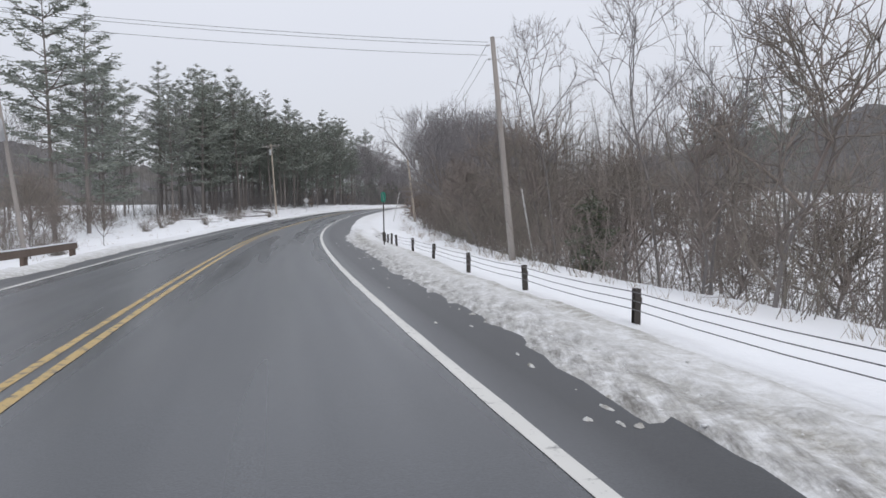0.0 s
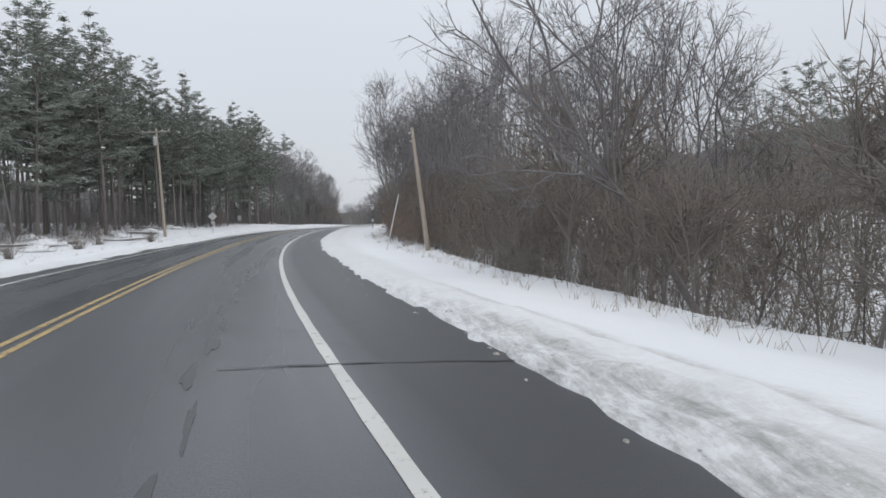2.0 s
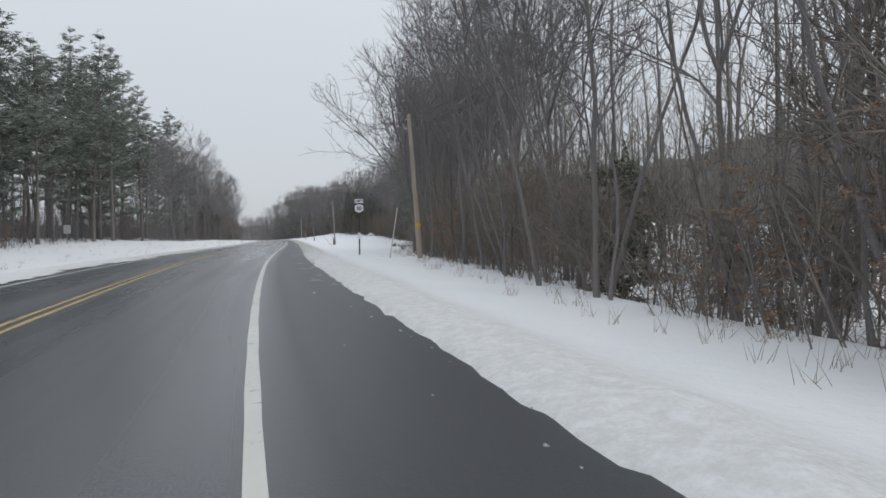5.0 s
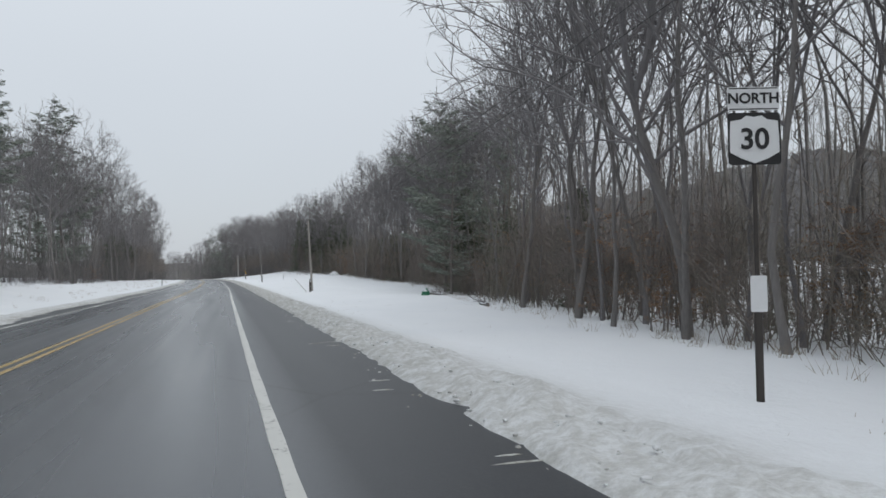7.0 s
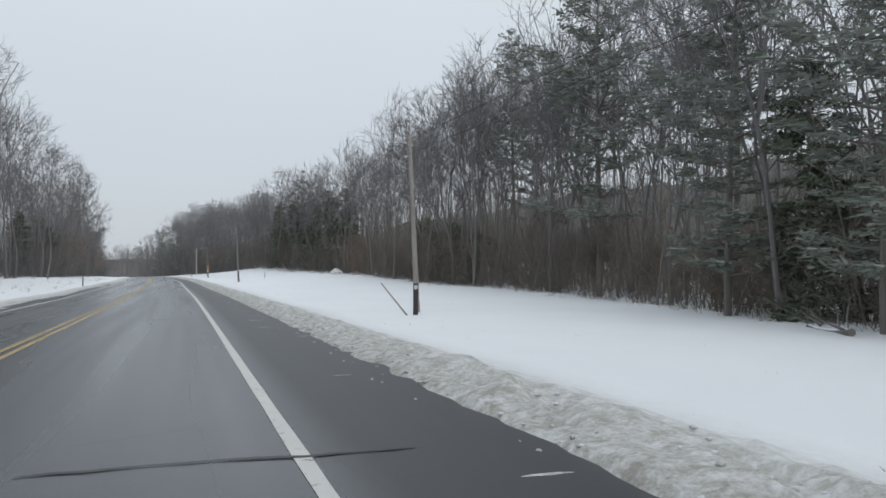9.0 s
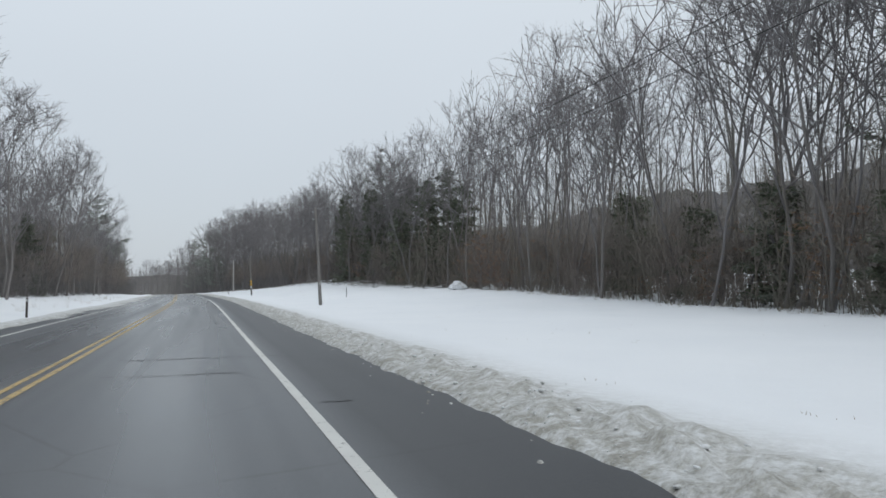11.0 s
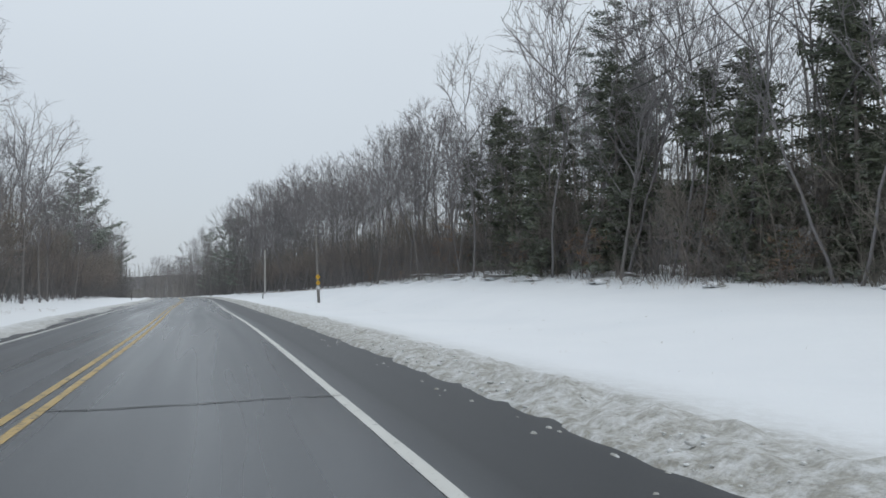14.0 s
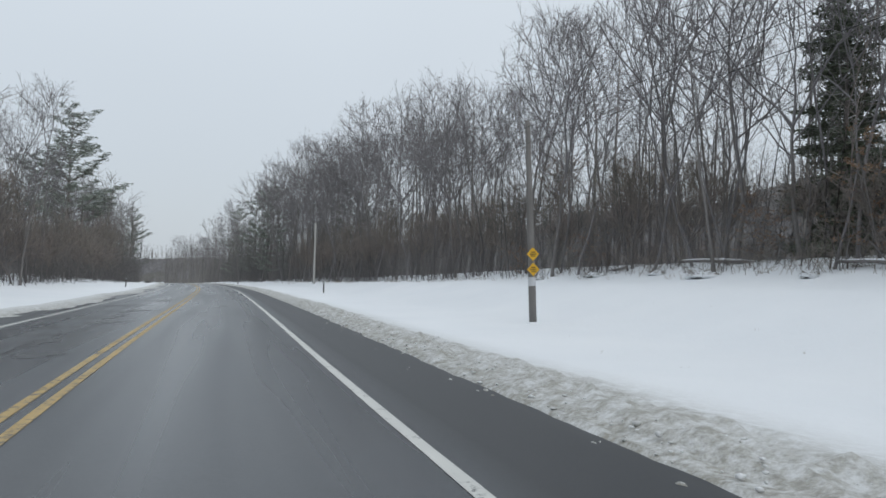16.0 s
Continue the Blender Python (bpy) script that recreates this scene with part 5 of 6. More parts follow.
def guy_wire(x0, y0, top, x1, y1, label):
    """A stay from a pole's top to the ground, with a pale guard pipe on its lower end."""
    ob = base_of("guy_wire", x1, y1)
    z1 = ground_at(x1, y1)
    foot, head = Vector((0, 0, -0.1)), Vector((x0 - x1, y0 - y1, top - z1))
    way = (head - foot).normalized()
    part("wire", tube_bm([foot, head], [0.008, 0.008], 5), CABLE, ob)
    part("guard", tube_bm([foot, foot + way * 0.05, foot + way * 3.3, foot + way * 3.35], [0.03, 0.034, 0.034, 0.026], 10), GUARD_GREY, ob, "pale grey guard pipe")
    tagged(ob, label, "stay wire", "stays of the poles")


guy_wire(1.1, 26.2, 7.0, 2.7, 29.5, "pole stay wire with a pale guard pipe in snow")
guy_wire(-6.65, 77.9, 6.6, -8.3, 77.7, "pole stay wire with a pale guard pipe in snow")
guy_wire(-7.7, 133.3, 8.0, -8.3, 137.0, "pole stay wire with a pale guard pipe in snow")


def power_line(name, a, b, sag, offsets, label):
    ob = new(name)
    ob.location = a
    a, b = Vector(a), Vector(b)
    for off in offsets:
        pts = []
        for k in range(25):
            u = k / 24
            p = a.lerp(b, u) - a + Vector(off)
            p.z -= sag * 4 * u * (1 - u)
            pts.append(p)
        part("wire", tube_bm(pts, [0.007] * 25, 5), WIRE, ob)
    tagged(ob, label, "power line", "overhead wires")


def pole_top(x, y, height, lean, drop=0.25):
    z = ground_at(x, y)
    t = radians(lean)
    h = height - drop
    return (x - h * math.sin(t) - 0.24 * math.cos(t), y, z + h * math.cos(t) - 0.24 * math.sin(t))


TOPS = [pole_top(1.6, 26.2, 8.2, 4.6), pole_top(-5.9, 77.9, 7.3, 6.2), pole_top(-7.2, 133.3, 8.0, 4.0), pole_top(-6.3, 199.5, 6.4, 3.0),
        pole_top(-5.8, 262.9, 6.6, 3.4), pole_top(-4.8, 331, 6.4, 3.0), pole_top(-3.4, 404.4, 8.0, 0.5), pole_top(-0.5, 478, 8.0, 1.0)]
for a, b in zip(TOPS, TOPS[1:]):
    power_line("power_line", a, b, 0.9, ((0, 0, 0), (0, 0, -0.5)), "two thin black wires sagging between wooden poles")
power_line("power_line", TOPS[0], (-34, 16, 9.6), 0.7, ((0, 0, 0), (0, 0, -0.35), (0.05, 0, 0.12)), "thin black wires crossing high over the road")
power_line("power_line", (-18.0, 27.0, 5.6), (-31.4, 113.1, 10.9), 1.4, ((-1.2, 0, 0), (0.0, 0, 0), (1.2, 0, 0)), "thin black wires sagging along the far verge")
power_line("power_line", (-31.4, 113.1, 11.0), (-41, 185, 13.0), 1.2, ((-1.2, 0, 0), (0.0, 0, 0), (1.2, 0, 0)), "thin black wires running towards the pines")


def cable_rail():
    """Cable guide rail: dark posts with three slack cables, tied down at the far end."""
    ob = base_of("cable_guide_rail", *[float(v) for v in plan(10.0, 2.95)])
    o = ob.matrix_world.translation.copy()
    stations = [-30, -25.5, -21, -16.6, -12.4, -8.2, -4, 0.2, 4.4, 8.6, 12.8, 17.0, 21.4, 25.3, 29.8, 31.6, 33.2, 34.4, 35.3]
    heads = []
    for k, s in enumerate(stations):
        lat = 3.12
        x, y = (float(v) for v in plan(s, lat))
        z = ground_at(x, y)
        h = 0.50 if s < 33 else 0.42
        tilt = 0.04 * math.sin(k * 2.1)
        bm = bmesh.new()
        for off, size in (((0, -0.04, 0), (0.085, 0.012, h + 0.4)), ((0, 0.04, 0), (0.085, 0.012, h + 0.4)), ((0, 0, 0), (0.012, 0.07, h + 0.4))):
            box_bm(size, (off[0], off[1], (h - 0.4) / 2), 0.0, bm)
        p = part("post", bm, POST_DARK, ob)
        p.matrix_basis = pose(x - o.x, y - o.y, z - o.z, 0, 3 * math.sin(k * 1.7), math.degrees(float(np.interp(s, ST, HEAD))))
        heads.append((x, y, z, h))
        if s > -12:
            plate = part("plate", box_bm((0.10, 0.016, 0.09), (0.0, -0.058, h - 0.16), 0.004), POST_DARK, p)
    for c, f in enumerate((0.93, 0.70, 0.47)):
        pts = []
        for (x, y, z, h), (x2, y2, z2, h2) in zip(heads, heads[1:]):
            for u in (0, 0.33, 0.66):
                sag = 0.03 * 4 * u * (1 - u)
                pts.append((x + (x2 - x) * u - o.x - 0.07, y + (y2 - y) * u - o.y, z + h * f + (z2 + h2 * f - z - h * f) * u - sag - o.z))
        x, y, z, h = heads[-1]
        xe, ye = (float(v) for v in plan(38.6, 2.8))
        pts += [(x - o.x - 0.07, y - o.y, z + h * f - o.z), (xe - o.x, ye - o.y, ground_at(xe, ye) - 0.1 - o.z)]
        part("cable", tube_bm(pts, [0.0075] * len(pts), 6), CABLE, ob, "slack steel cable")
    tagged(ob, "dark steel cable guide rail half buried in snow", "guide rail")


cable_rail()


def timber_rail():
    """A low timber rail beside the far lane."""
    ob = base_of("timber_rail", *[float(v) for v in plan(10.0, -9.6)])
    o = ob.matrix_world.translation.copy()
    st = [-10.5, -5.5, -0.5, 4.5, 9.5, 14.5, 19.5, 24.3, 29.0]
    tops = []
    for s in st:
        x, y = (float(v) for v in plan(s, -9.6))
        z = ground_at(x, y)
        p = part("post", box_bm((0.18, 0.18, 1.0), (x - o.x, y - o.y, z + 0.15 - o.z), 0.02), RAIL_WOOD, ob)
        tops.append(Vector((x - o.x, y - o.y, z + 0.48 - o.z)))
    for a, b in zip(tops, tops[1:]):
        d = b - a
        bm = box_bm((d.length - 0.03, 0.13, 0.24), (0, 0, 0), 0.02)
        bmesh.ops.transform(bm, matrix=Matrix.Translation((a + b) / 2 + Vector((0.15, 0, 0))) @ d.to_track_quat("X", "Z").to_matrix().to_4x4(), verts=bm.verts)
        part("rail", bm, RAIL_WOOD, ob)
        bm = box_bm((d.length - 0.1, 0.11, 0.05), (0, 0, 0.14), 0.015)
        bmesh.ops.transform(bm, matrix=Matrix.Translation((a + b) / 2 + Vector((0.15, 0, 0))) @ d.to_track_quat("X", "Z").to_matrix().to_4x4(), verts=bm.verts)
        part("snow_cap", bm, SNOW, ob, "strip of snow")
    tagged(ob, "brown timber rail with a strip of snow", "guard rail")


timber_rail()


def letters(body, size, x, y, z, mat, parent, label, thick=0.004):
    cu = bpy.data.curves.new("writing", "FONT")
    cu.body, cu.size, cu.align_x, cu.align_y, cu.extrude, cu.offset = body, size, "CENTER", "CENTER", thick, 0.006 * size / 0.3
    tmp = new("writing_curve", cu)
    bpy.context.view_layer.update()
    me = bpy.data.meshes.new_from_object(tmp.evaluated_get(bpy.context.evaluated_depsgraph_get()))
    bpy.data.objects.remove(tmp)
    me.transform(Matrix.Translation((x, y, z)) @ Matrix.Rotation(radians(90), 4, "X"))
    me.materials.clear()
    me.materials.append(mat)
    ob = new("writing", me)
    ob.parent = parent
    ob["label"] = label
    return ob


def route_sign(x, y):
    ob = base_of("route_sign", x, y, None, -20)
    zc = 3.55 - ground_at(x, y)
    part("post", box_bm((0.045, 0.03, zc + 0.9), (0, 0.02, (zc + 0.1) / 2 + 0.05), 0.006), POST_DARK, ob, "thin dark steel post")
    part("stub", box_bm((0.085, 0.05, 1.35), (0, 0.02, 0.40), 0.01), POST_DARK, ob, "thicker dark stub post")
    plate = part("shield_plate", plate_bm(rounded(0.61, 0.61, 0.04), 0.004, (0, -0.012, zc)), SIGN_BLACK, ob, "black square route plate")
    half = [(0.0, 0.255), (0.09, 0.27), (0.15, 0.225), (0.275, 0.205), (0.285, 0.0), (0.285, -0.16), (0.15, -0.235), (0.0, -0.29)]
    outline = half + [(-a, b) for a, b in half[-2:0:-1]]
    part("shield", plate_bm(outline, 0.003, (0, -0.017, zc)), SIGN_WHITE, plate, "white shield")
    letters("30", 0.34, 0, -0.021, zc - 0.015, SIGN_BLACK, plate, "black route number")
    north = part("direction_plate", plate_bm(rounded(0.60, 0.28, 0.03), 0.004, (0, -0.012, zc + 0.47)), SIGN_WHITE, ob, "white direction plate")
    letters("NORTH", 0.17, 0, -0.016, zc + 0.47, SIGN_BLACK, north, "black capital letters")
    rim = bmesh.new()
    for size, at in (((0.56, 0.003, 0.012), (0, 0.122)), ((0.56, 0.003, 0.012), (0, -0.122))):
        box_bm(size, (at[0], -0.0135, zc + 0.47 + at[1]), 0, rim)
    part("rim", rim, SIGN_BLACK, north)
    part("marker_plate", plate_bm(rounded(0.19, 0.42, 0.02), 0.004, (0, -0.02, 1.25)), SIGN_WHITE, ob, "small white reflector plate")
    tagged(ob, "route 30 north sign on a thin post in snow", "road sign")


route_sign(-9.6, 141.4)


def sign_back(x, y, zc, shape, label, extra=False):
    ob = base_of("road_sign", x, y)
    g = ground_at(x, y)
    h = zc - g
    post = bmesh.new()
    for size, at in (((0.055, 0.012, h + 0.9), (0, 0.0, h / 2)), ((0.012, 0.04, h + 0.9), (-0.022, -0.02, h / 2)), ((0.012, 0.04, h + 0.9), (0.022, -0.02, h / 2))):
        box_bm(size, at, 0, post)
    part("post", post, GALV, ob, "galvanised channel post")
    part("plate", plate_bm(shape, 0.006, (0, 0.012, h)), ALU, ob, "bare metal back of the plate")
    for dz in (-0.2, 0.2):
        part("bolt", tube_bm([(0, -0.012, h + dz), (0, 0.02, h + dz)], [0.012, 0.012], 6), GALV, ob)
    if extra:
        part("small_plate", plate_bm(rounded(0.46, 0.32, 0.03), 0.005, (0, 0.012, h - 0.78)), ALU, ob, "small plate below")
    tagged(ob, label, "road sign", "signs facing the other way")


sign_back(-29.0, 126.2, 2.45, [(0, 0.54), (0.54, 0), (0, -0.54), (-0.54, 0)], "bare back of a diamond warning sign in snow", True)
sign_back(-33.2, 165.0, 2.7, rounded(0.6, 0.76, 0.04), "bare grey back of a rectangular road sign")


def green_marker(x, y):
    ob = base_of("marker_post", x, y, None, 8)
    part("post", box_bm((0.05, 0.03, 2.5), (0, 0.02, 0.95), 0.006), POST_DARK, ob)
    part("plate", plate_bm(rounded(0.19, 0.40, 0.06), 0.004, (0, -0.002, 1.95)), SIGN_GREEN, ob, "green marker plate with pale bars")
    for dz in (0.12, 0.0, -0.12):
        part("writing_bar", box_bm((0.05, 0.004, 0.022), (0, -0.004, 1.95 + dz * 0.7)), ALU, ob)
    tagged(ob, "small green marker plate on a thin dark post", "marker post")


green_marker(-3.5, 29.1)


def delineator(x, y, h, label, w=0.11, pale=True):
    ob = base_of("delineator", x, y)
    part("post", box_bm((w, 0.03, h + 0.3), (0, 0, h / 2 - 0.15), 0.008), POST_DARK, ob)
    if pale:
        part("reflector", box_bm((w * 0.7, 0.008, 0.14), (0, -0.02, h - 0.14), 0.003), CERAMIC, ob, "pale reflector")
    tagged(ob, label, "delineator", "delineator posts")


delineator(-6.55, 199.0, 1.1, "dark delineator post standing in roadside snow", 0.18)
delineator(-21.8, 256.0, 1.0, "short dark delineator in snow beside the far lane")
delineator(-0.3, 280.6, 0.9, "thin wooden stake standing in the snowfield", 0.06, False)
delineator(-6.2, 372.0, 1.0, "short dark delineator in roadside snow")
delineator(-24.5, 392.0, 1.0, "short dark delineator in snow beside the far lane")


def leaning_stake(x, y, length, lean, turn):
    ob = base_of("stake", x, y)
    ob.matrix_world = pose(x, y, ground_at(x, y) - 0.15, 0, lean, turn)
    part("shaft", tube_bm([(0, 0, 0), (0, 0, length * 0.5), (0, 0, length)], [0.03, 0.027, 0.022], 8), POLE_GREY, ob)
    tagged(ob, "thin grey stake leaning over in the snow", "stake")


leaning_stake(-6.75, 199.0, 1.7, -42, 10)

# ---- lumps, logs, shrubs and loose stuff ----
def blob_bm(rx, ry, rz, seed, rough=0.18, flat=-0.2):
    bm = bmesh.new()
    bmesh.ops.create_icosphere(bm, subdivisions=3, radius=1.0)
    for v in bm.verts:
        n = noise.noise(v.co * 1.7 + Vector((seed * 3.1, 0, 0))) + 0.5 * noise.noise(v.co * 4.3 + Vector((0, seed * 2.3, 0)))
        v.co *= 1 + rough * n
        v.co = Vector((v.co.x * rx, v.co.y * ry, max(v.co.z, flat) * rz))
    for f in bm.faces:
        f.smooth = True
    return bm


def snow_heap(x, y, r, h, seed):
    """Cut brush under a rounded cap of snow."""
    ob = base_of("brush_heap", x, y)
    part("core", blob_bm(r * 0.6, r * 0.45, h * 0.42, seed, 0.3), BARK, ob, "dark tangled core")
    lump = random.Random(seed)
    for k in range(16):
        f = lump.uniform(0.2, 0.5)
        own = blob_bm(r * f, r * f * 0.8, h * f * 0.7, seed + k, 0.25, -0.6)
        a, d = 2.4 * k, 0.9 * (k / 16) ** 0.6
        bmesh.ops.translate(own, vec=(r * d * math.cos(a), r * 0.7 * d * math.sin(a), h * (0.55 - 0.5 * d)), verts=own.verts)
        part("snow_lump", own, SNOW, ob, "rounded lump of snow")
    w = Wood()
    r_ = np.random.RandomState(seed)
    n = 150
    a = r_.uniform(0, 6.28, n)
    p0 = np.c_[np.cos(a) * r * 0.6, np.sin(a) * r * 0.45, r_.uniform(0, h * 0.5, n)]
    w.twigs(p0, p0 + np.c_[np.cos(a), np.sin(a), r_.uniform(-0.2, 0.7, n)] * r * r_.uniform(0.3, 0.75, (n, 1)), 0.011)
    c = new("brushwood", w.mesh("brushwood", BRUSH))
    c.parent = ob
    tagged(ob, "snow-capped heap of brush at the wood's edge", "brush heap", "heaps at the wood's edge")


heap_rows = [(9.4, 276.8, 0.95, 1.0), (11.5, 274.0, 0.9, 0.4), (-36, 98, 1.6, 0.8), (-40, 104, 1.4, 0.7), (-33, 90, 1.2, 0.6), (-34.5, 120, 1.2, 0.7), (-36, 133, 1.3, 0.7), (-35, 112, 1.1, 0.6), (-33, 200, 1.0, 0.6)]
heap_rows += [(*(float(c) for c in plan(s, wood_edge(s) - 0.6 - 0.4 * math.sin(s))), 0.5 + 0.2 * math.sin(2 * s), 0.3) for s in (290, 297, 305, 312, 318, 324, 329, 334, 338, 343, 348)]
for k, row in enumerate(heap_rows):
    snow_heap(*row, k + 1)


def green_bag(x, y):
    """A sagging green bag with a fold of snow on it."""
    ob = base_of("green_bag", x, y, None, 25)
    part("bag", blob_bm(0.36, 0.26, 0.42, 5, 0.55, -0.35), BAG_GREEN, ob, "crumpled dark green plastic")
    neck = tube_bm([(0.05, 0, 0.30), (0.10, 0.02, 0.42), (0.17, 0.03, 0.52)], [0.10, 0.05, 0.09], 9)
    part("neck", neck, BAG_GREEN, ob, "gathered neck of the bag")
    snow = blob_bm(0.2, 0.16, 0.10, 8, 0.3, -0.5)
    bmesh.ops.translate(snow, vec=(-0.1, 0.0, 0.36), verts=snow.verts)
    part("snow_cap", snow, SNOW, ob, "cap of snow")
    tagged(ob, "crumpled green plastic bag lying in roadside snow", "bag")


BAG_GREEN = make_plain("green_plastic", (0.02, 0.16, 0.085), 0.4, 0.0, 0.35)
green_bag(0.0, 185.2)


def fallen_log(x, y, length, r, turn, seed):
    ob = base_of("fallen_log", x, y, None, turn)
    r_ = random.Random(seed)
    pts = [(length * (u - 0.5), 0.05 * math.sin(u * 5 + seed), r * 0.7 + 0.10 * math.sin(u * 3 + seed)) for u in (0, 0.2, 0.4, 0.6, 0.8, 1.0)]
    part("log", tube_bm(pts, [r, r * 0.97, r * 0.9, r * 0.8, r * 0.65, r * 0.5], 9), BARK, ob)
    part("snow_cap", tube_bm([(p[0] * 0.96, p[1], p[2] + r * 0.55) for p in pts], [r * k for k in (0.4, 0.75, 0.7, 0.65, 0.5, 0.2)], 7), SNOW, ob, "ridge of snow")
    for k in range(7):
        u = r_.uniform(-0.45, 0.5) * length
        w = Wood()
        q = grow(np.random.RandomState(seed * 10 + k), (u, 0, r), (r_.uniform(0, 0.8), r_.uniform(-1, 1), r_.uniform(0.1, 0.9)), r_.uniform(0.4, 1.5), 3, 0.15, 0)
        w.limb(q, [0.03, 0.02, 0.012, 0.005], 4)
        c = new("branch", w.mesh("branch", TWIG))
        c.parent = ob
    tagged(ob, "fallen dead log topped with a ridge of snow", "log", "fallen wood")


for k, row in enumerate(((1.6, 187.0, 1.8, 0.07, 20), (2.5, 190, 3.0, 0.1, 60), (6.6, 318, 4.5, 0.10, 15), (6.0, 327, 5.0, 0.09, 100), (6.5, 336, 4.0, 0.11, 160), (8.0, 305, 3.5, 0.1, 40), (5.6, 344, 4.0, 0.08, 80), (-38, 94, 4.5, 0.16, 10),
                         (-37, 101, 5.0, 0.14, 170), (-33, 108, 4.0, 0.15, 25), (-35, 118, 4.0, 0.14, 150), (-37, 127, 3.5, 0.13, 15), (12.5, 250, 3.5, 0.1, 60), (9.8, 285, 3.0, 0.1, 120), (-1.5, 170, 3.0, 0.12, 75))):
    fallen_log(*row, k + 2)


def shrub(x, y, r, seed, label):
    ob = base_of("shrub", x, y)
    r_ = np.random.RandomState(seed)
    w = Wood()
    n = 90
    a, t = r_.uniform(0, 6.28, n), r_.uniform(0.1, 1.1, n)
    d = np.c_[np.cos(a) * np.sin(t), np.sin(a) * np.sin(t), np.cos(t)]
    ln = r * r_.uniform(0.7, 1.15, (n, 1))
    p0 = np.c_[r_.normal(0, 0.12 * r, (n, 2)), np.zeros(n)]
    w.twigs(p0, p0 + d * ln, 0.010)
    for k in range(4):
        at = p0 + d * ln * r_.uniform(0.3, 0.95, (n, 1))
        w.twigs(at, at + unit(d + r_.normal(0, 0.5, (n, 3))) * ln * 0.4, 0.006)
    c = new("bush", w.mesh("bush", BRUSH))
    c.parent = ob
    tagged(ob, label, "shrub", "roadside shrubs")


for k, (x, y, r) in enumerate(((-30.5, 66, 1.3), (-32.5, 74, 1.6), (-35, 82, 1.8), (-37.5, 90, 2.0), (-30, 80, 1.1), (-31, 92, 1.4), (-20.5, 33, 1.4), (-18.5, 22, 1.6), (-21, 27, 1.5), (-33, 101, 1.6), (-29.5, 104, 1.0), (-24, 36, 1.2), (-17.8, 30, 1.2))):
    shrub(x, y, r, k + 3, "rounded leafless grey-brown shrub standing in snow")


def loose_grass(name, spots, h, seed, per, label):
    r_ = np.random.RandomState(seed)
    w = Wood()
    b = np.repeat(np.array(spots), per, 0)
    n = len(b)
    b = b + np.c_[r_.normal(0, 0.10, (n, 2)), np.full(n, -0.02)]
    d = unit(np.c_[r_.normal(0, 0.45, (n, 2)), np.ones(n)])
    w.twigs(b, b + d * (h * r_.uniform(0.4, 1.2, (n, 1))), 0.005)
    tagged(new(name, w.mesh(name, DRY_GRASS)), label, "dry grass", kind="stuff")


DRY_GRASS = make_bark("dry_grass", (0.16, 0.125, 0.085), (0.34, 0.28, 0.20), 3.0)
verge = lambda s, d: wood_edge(s) - d
loose_grass("dry_grass", spots_between(-10, 440, verge, -1.0, 1.6, 900, 31), 0.45, 31, 7, "dry grass stalks poking through snow at the wood's edge")
loose_grass("dry_grass", spots_between(130, 330, lambda s, d: 4.2 + d * (wood_edge(s) - 4.5), 0, 1, 420, 32), 0.06, 32, 2, "stubble showing through thin snow")
loose_grass("dry_grass", spots_between(-10, 330, lambda s, d: -(10.5 + d * (left_wood(s) - 9)), 0, 1, 500, 33), 0.35, 33, 6, "dry grass stalks poking through roadside snow")


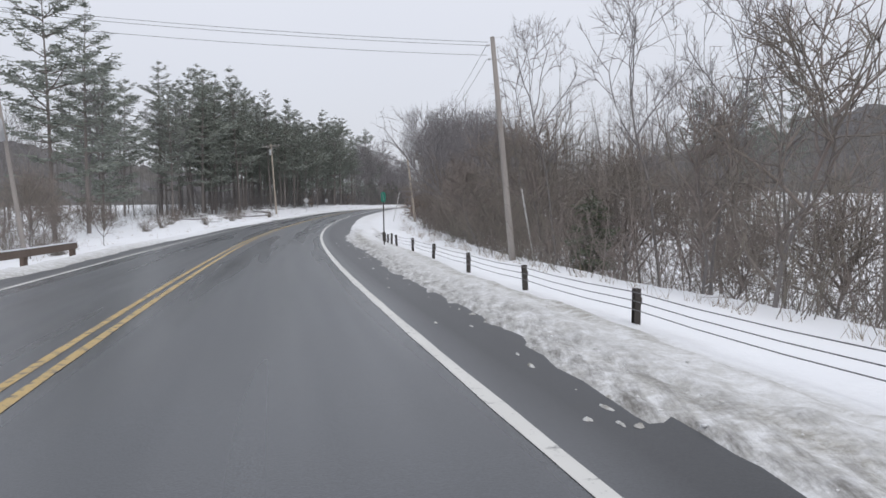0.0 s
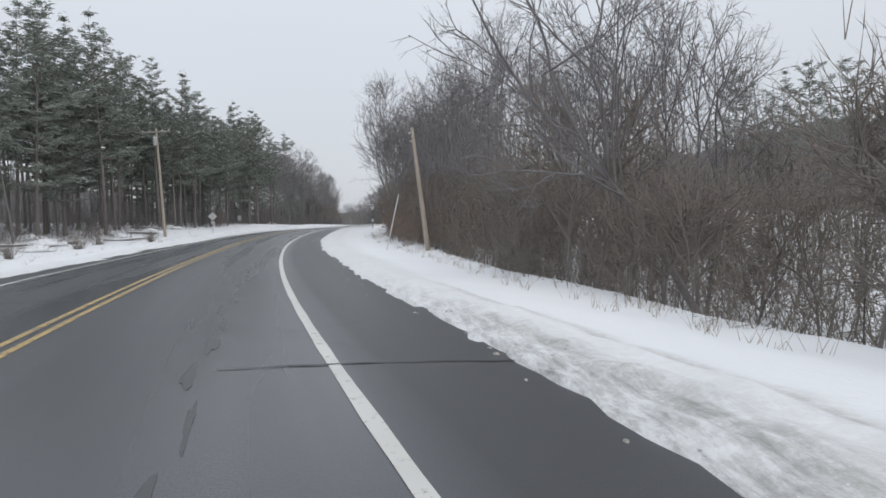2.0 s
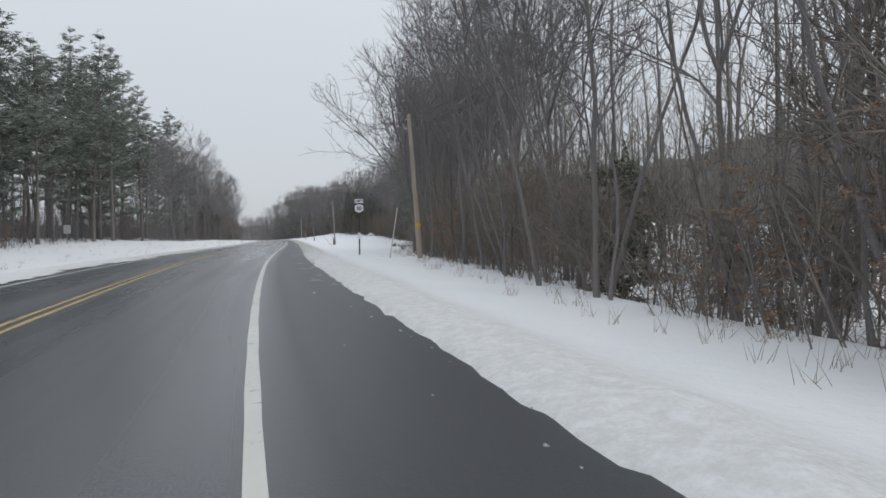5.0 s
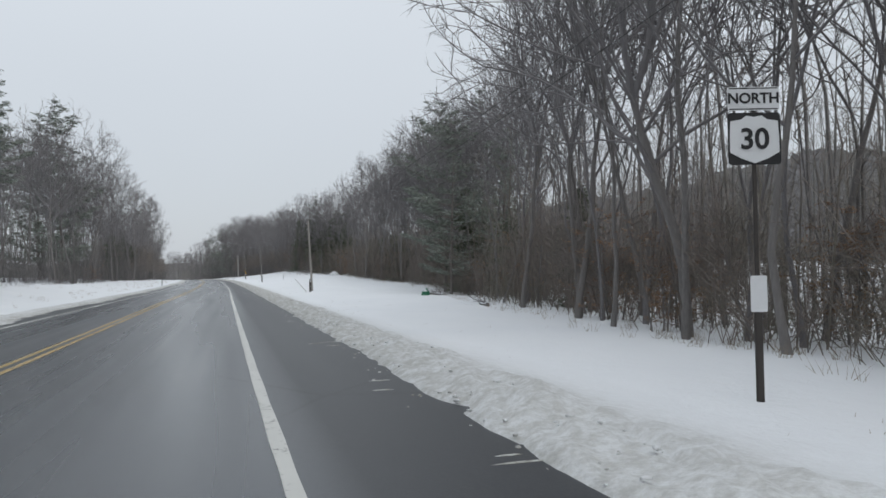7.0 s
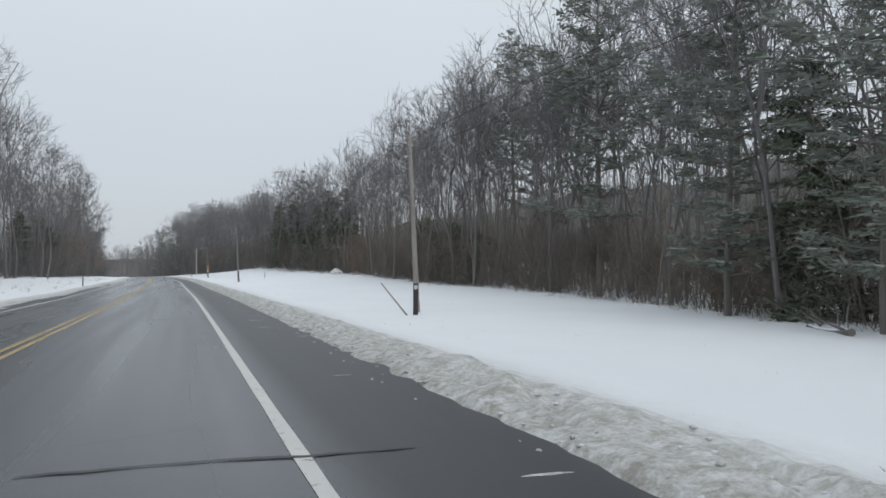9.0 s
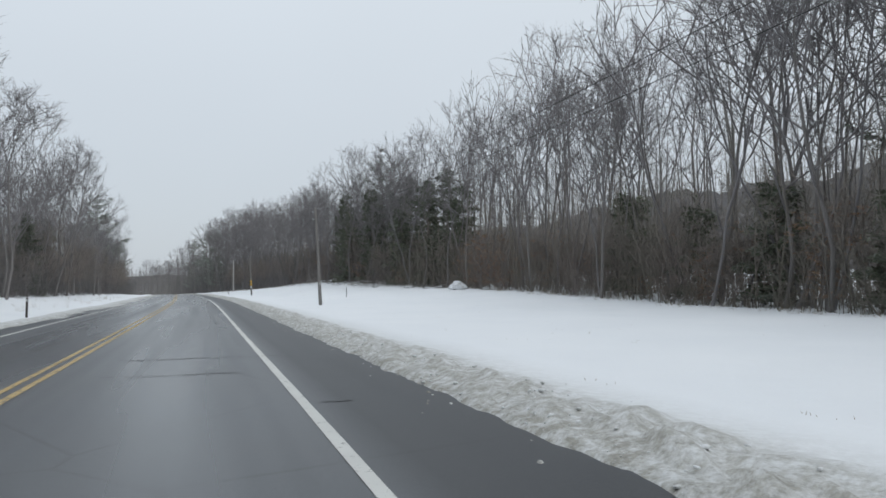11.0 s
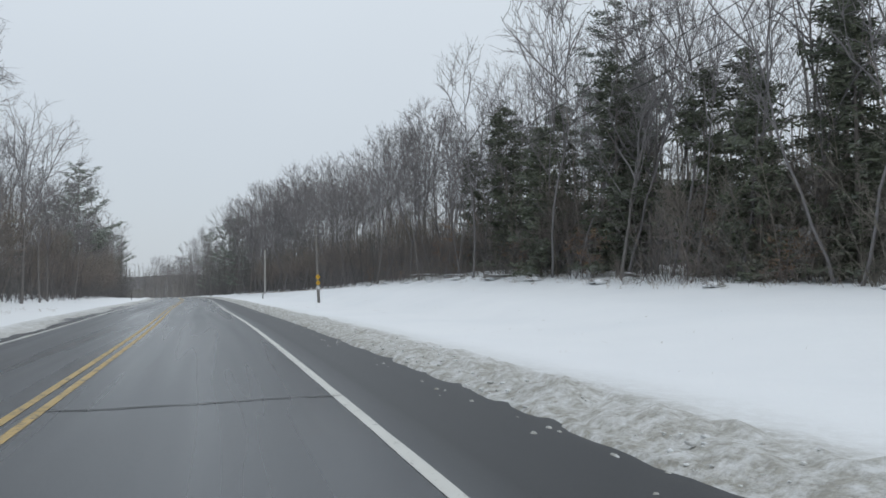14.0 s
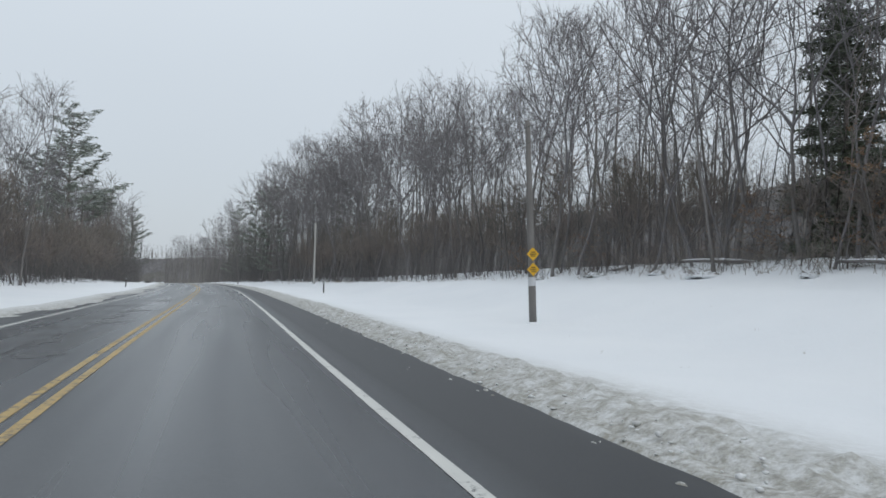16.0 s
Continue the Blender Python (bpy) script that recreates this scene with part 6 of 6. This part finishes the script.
def slush():
    """Thin dirty ice left on the paved shoulder, and lumps thrown from the ridge."""
    r_ = random.Random(8)
    vs, fs = [], []

    def blob(s, lat, ra, rl, h):
        k = 12
        c = len(vs)
        ang0 = r_.uniform(0, 6)
        ring = []
        for j in range(k):
            a = 2 * math.pi * j / k
            f = 1 + 0.28 * math.sin(2 * a + ang0) + r_.uniform(-0.15, 0.15)
            ring.append((s + rl * f * math.sin(a), lat + ra * f * math.cos(a)))
        for q, (ss, ll) in enumerate(ring + [(s + (a - s) * 0.6, lat + (b - lat) * 0.6) for a, b in ring] + [(s, lat)]):
            x, y = plan(ss, ll)
            z = float(road_z(ss)) + (0.002 if q < k else h * r_.uniform(0.7, 1.1))
            vs.append((float(x), float(y), z))
        for j in range(k):
            n = (j + 1) % k
            fs.append((c + j, c + n, c + k + n))
            fs.append((c + j, c + k + n, c + k + j))
            fs.append((c + k + j, c + k + n, c + 2 * k))

    for _ in range(14):
        s = r_.uniform(2, 34)
        blob(s, float(snow_edge(s)) - abs(r_.gauss(0, 0.25)), r_.uniform(0.02, 0.05), r_.uniform(0.05, 0.16), 0.012)
    for _ in range(420):
        s = r_.uniform(0, 335)
        w = r_.uniform(0.008, 0.028)
        blob(s, float(snow_edge(s)) - abs(r_.gauss(0, 0.28)) - 0.02, w, w * r_.uniform(0.8, 2.6), w * 0.8)
    for s0, s1, count in ((78, 96, 12), (112, 150, 22), (150, 200, 8)):
        for _ in range(count):
            s = r_.uniform(s0, s1)
            blob(s, float(snow_edge(s)) - r_.uniform(0.05, 0.75), r_.uniform(0.08, 0.24), r_.uniform(0.012, 0.03), 0.01)
    me = mesh_of("slush", vs, fs, SNOW, True)
    a = me.attributes.new("dirt", "FLOAT", "POINT")
    a.data.foreach_set("value", np.full(len(vs), 1.0, np.float32))
    tagged(new("slush", me), "dirty ice and snow crumbs on the paved shoulder", "slush", kind="stuff")


slush()


def clods():
    """Frozen lumps of dirty snow that the plough left along the ridge."""
    r_ = np.random.RandomState(12)
    ico = bmesh.new()
    bmesh.ops.create_icosphere(ico, subdivisions=1, radius=1.0)
    ico.verts.ensure_lookup_table()
    base = np.array([v.co[:] for v in ico.verts])
    tri = np.array([[v.index for v in f.verts] for f in ico.faces])
    ico.free()
    n = 3600
    s = np.where(r_.uniform(0, 1, n) < 0.12, r_.uniform(0, 50, n), 122 + 218 * r_.uniform(0, 1, n) ** 0.9)
    d = np.abs(r_.normal(0.35, 0.42, n)) * np.where(r_.uniform(0, 1, n) < 0.10, 1.4, 1.0)
    lat = snow_edge(s) + d
    x, y = plan(s, lat)
    z = road_z(s) + ground_dz(s, lat)[0]
    size = (0.010 + 0.026 * r_.uniform(0, 1, n) ** 2.5) * np.where(s < 60, 0.6, 1.0)
    shape = base[None] * (1 + r_.uniform(-0.3, 0.3, (n, len(base), 1))) * (size[:, None] * r_.uniform(0.7, 1.4, (n, 3)) * [1.2, 1.2, 0.6])[:, None, :]
    vs = shape + np.stack([x, y, z + size * 0.2], -1)[:, None, :]
    faces = (tri[None] + len(base) * np.arange(n)[:, None, None]).reshape(-1, 3)
    me = mesh_of("snow_clods", vs.reshape(-1, 3), faces, SNOW, False)
    a = me.attributes.new("dirt", "FLOAT", "POINT")
    a.data.foreach_set("value", np.repeat(r_.uniform(0.2, 0.75, n), len(base)).astype(np.float32))
    tagged(new("snow_clods", me), "frozen lumps of dirty snow along the ploughed ridge", "snow clods", kind="stuff")


clods()
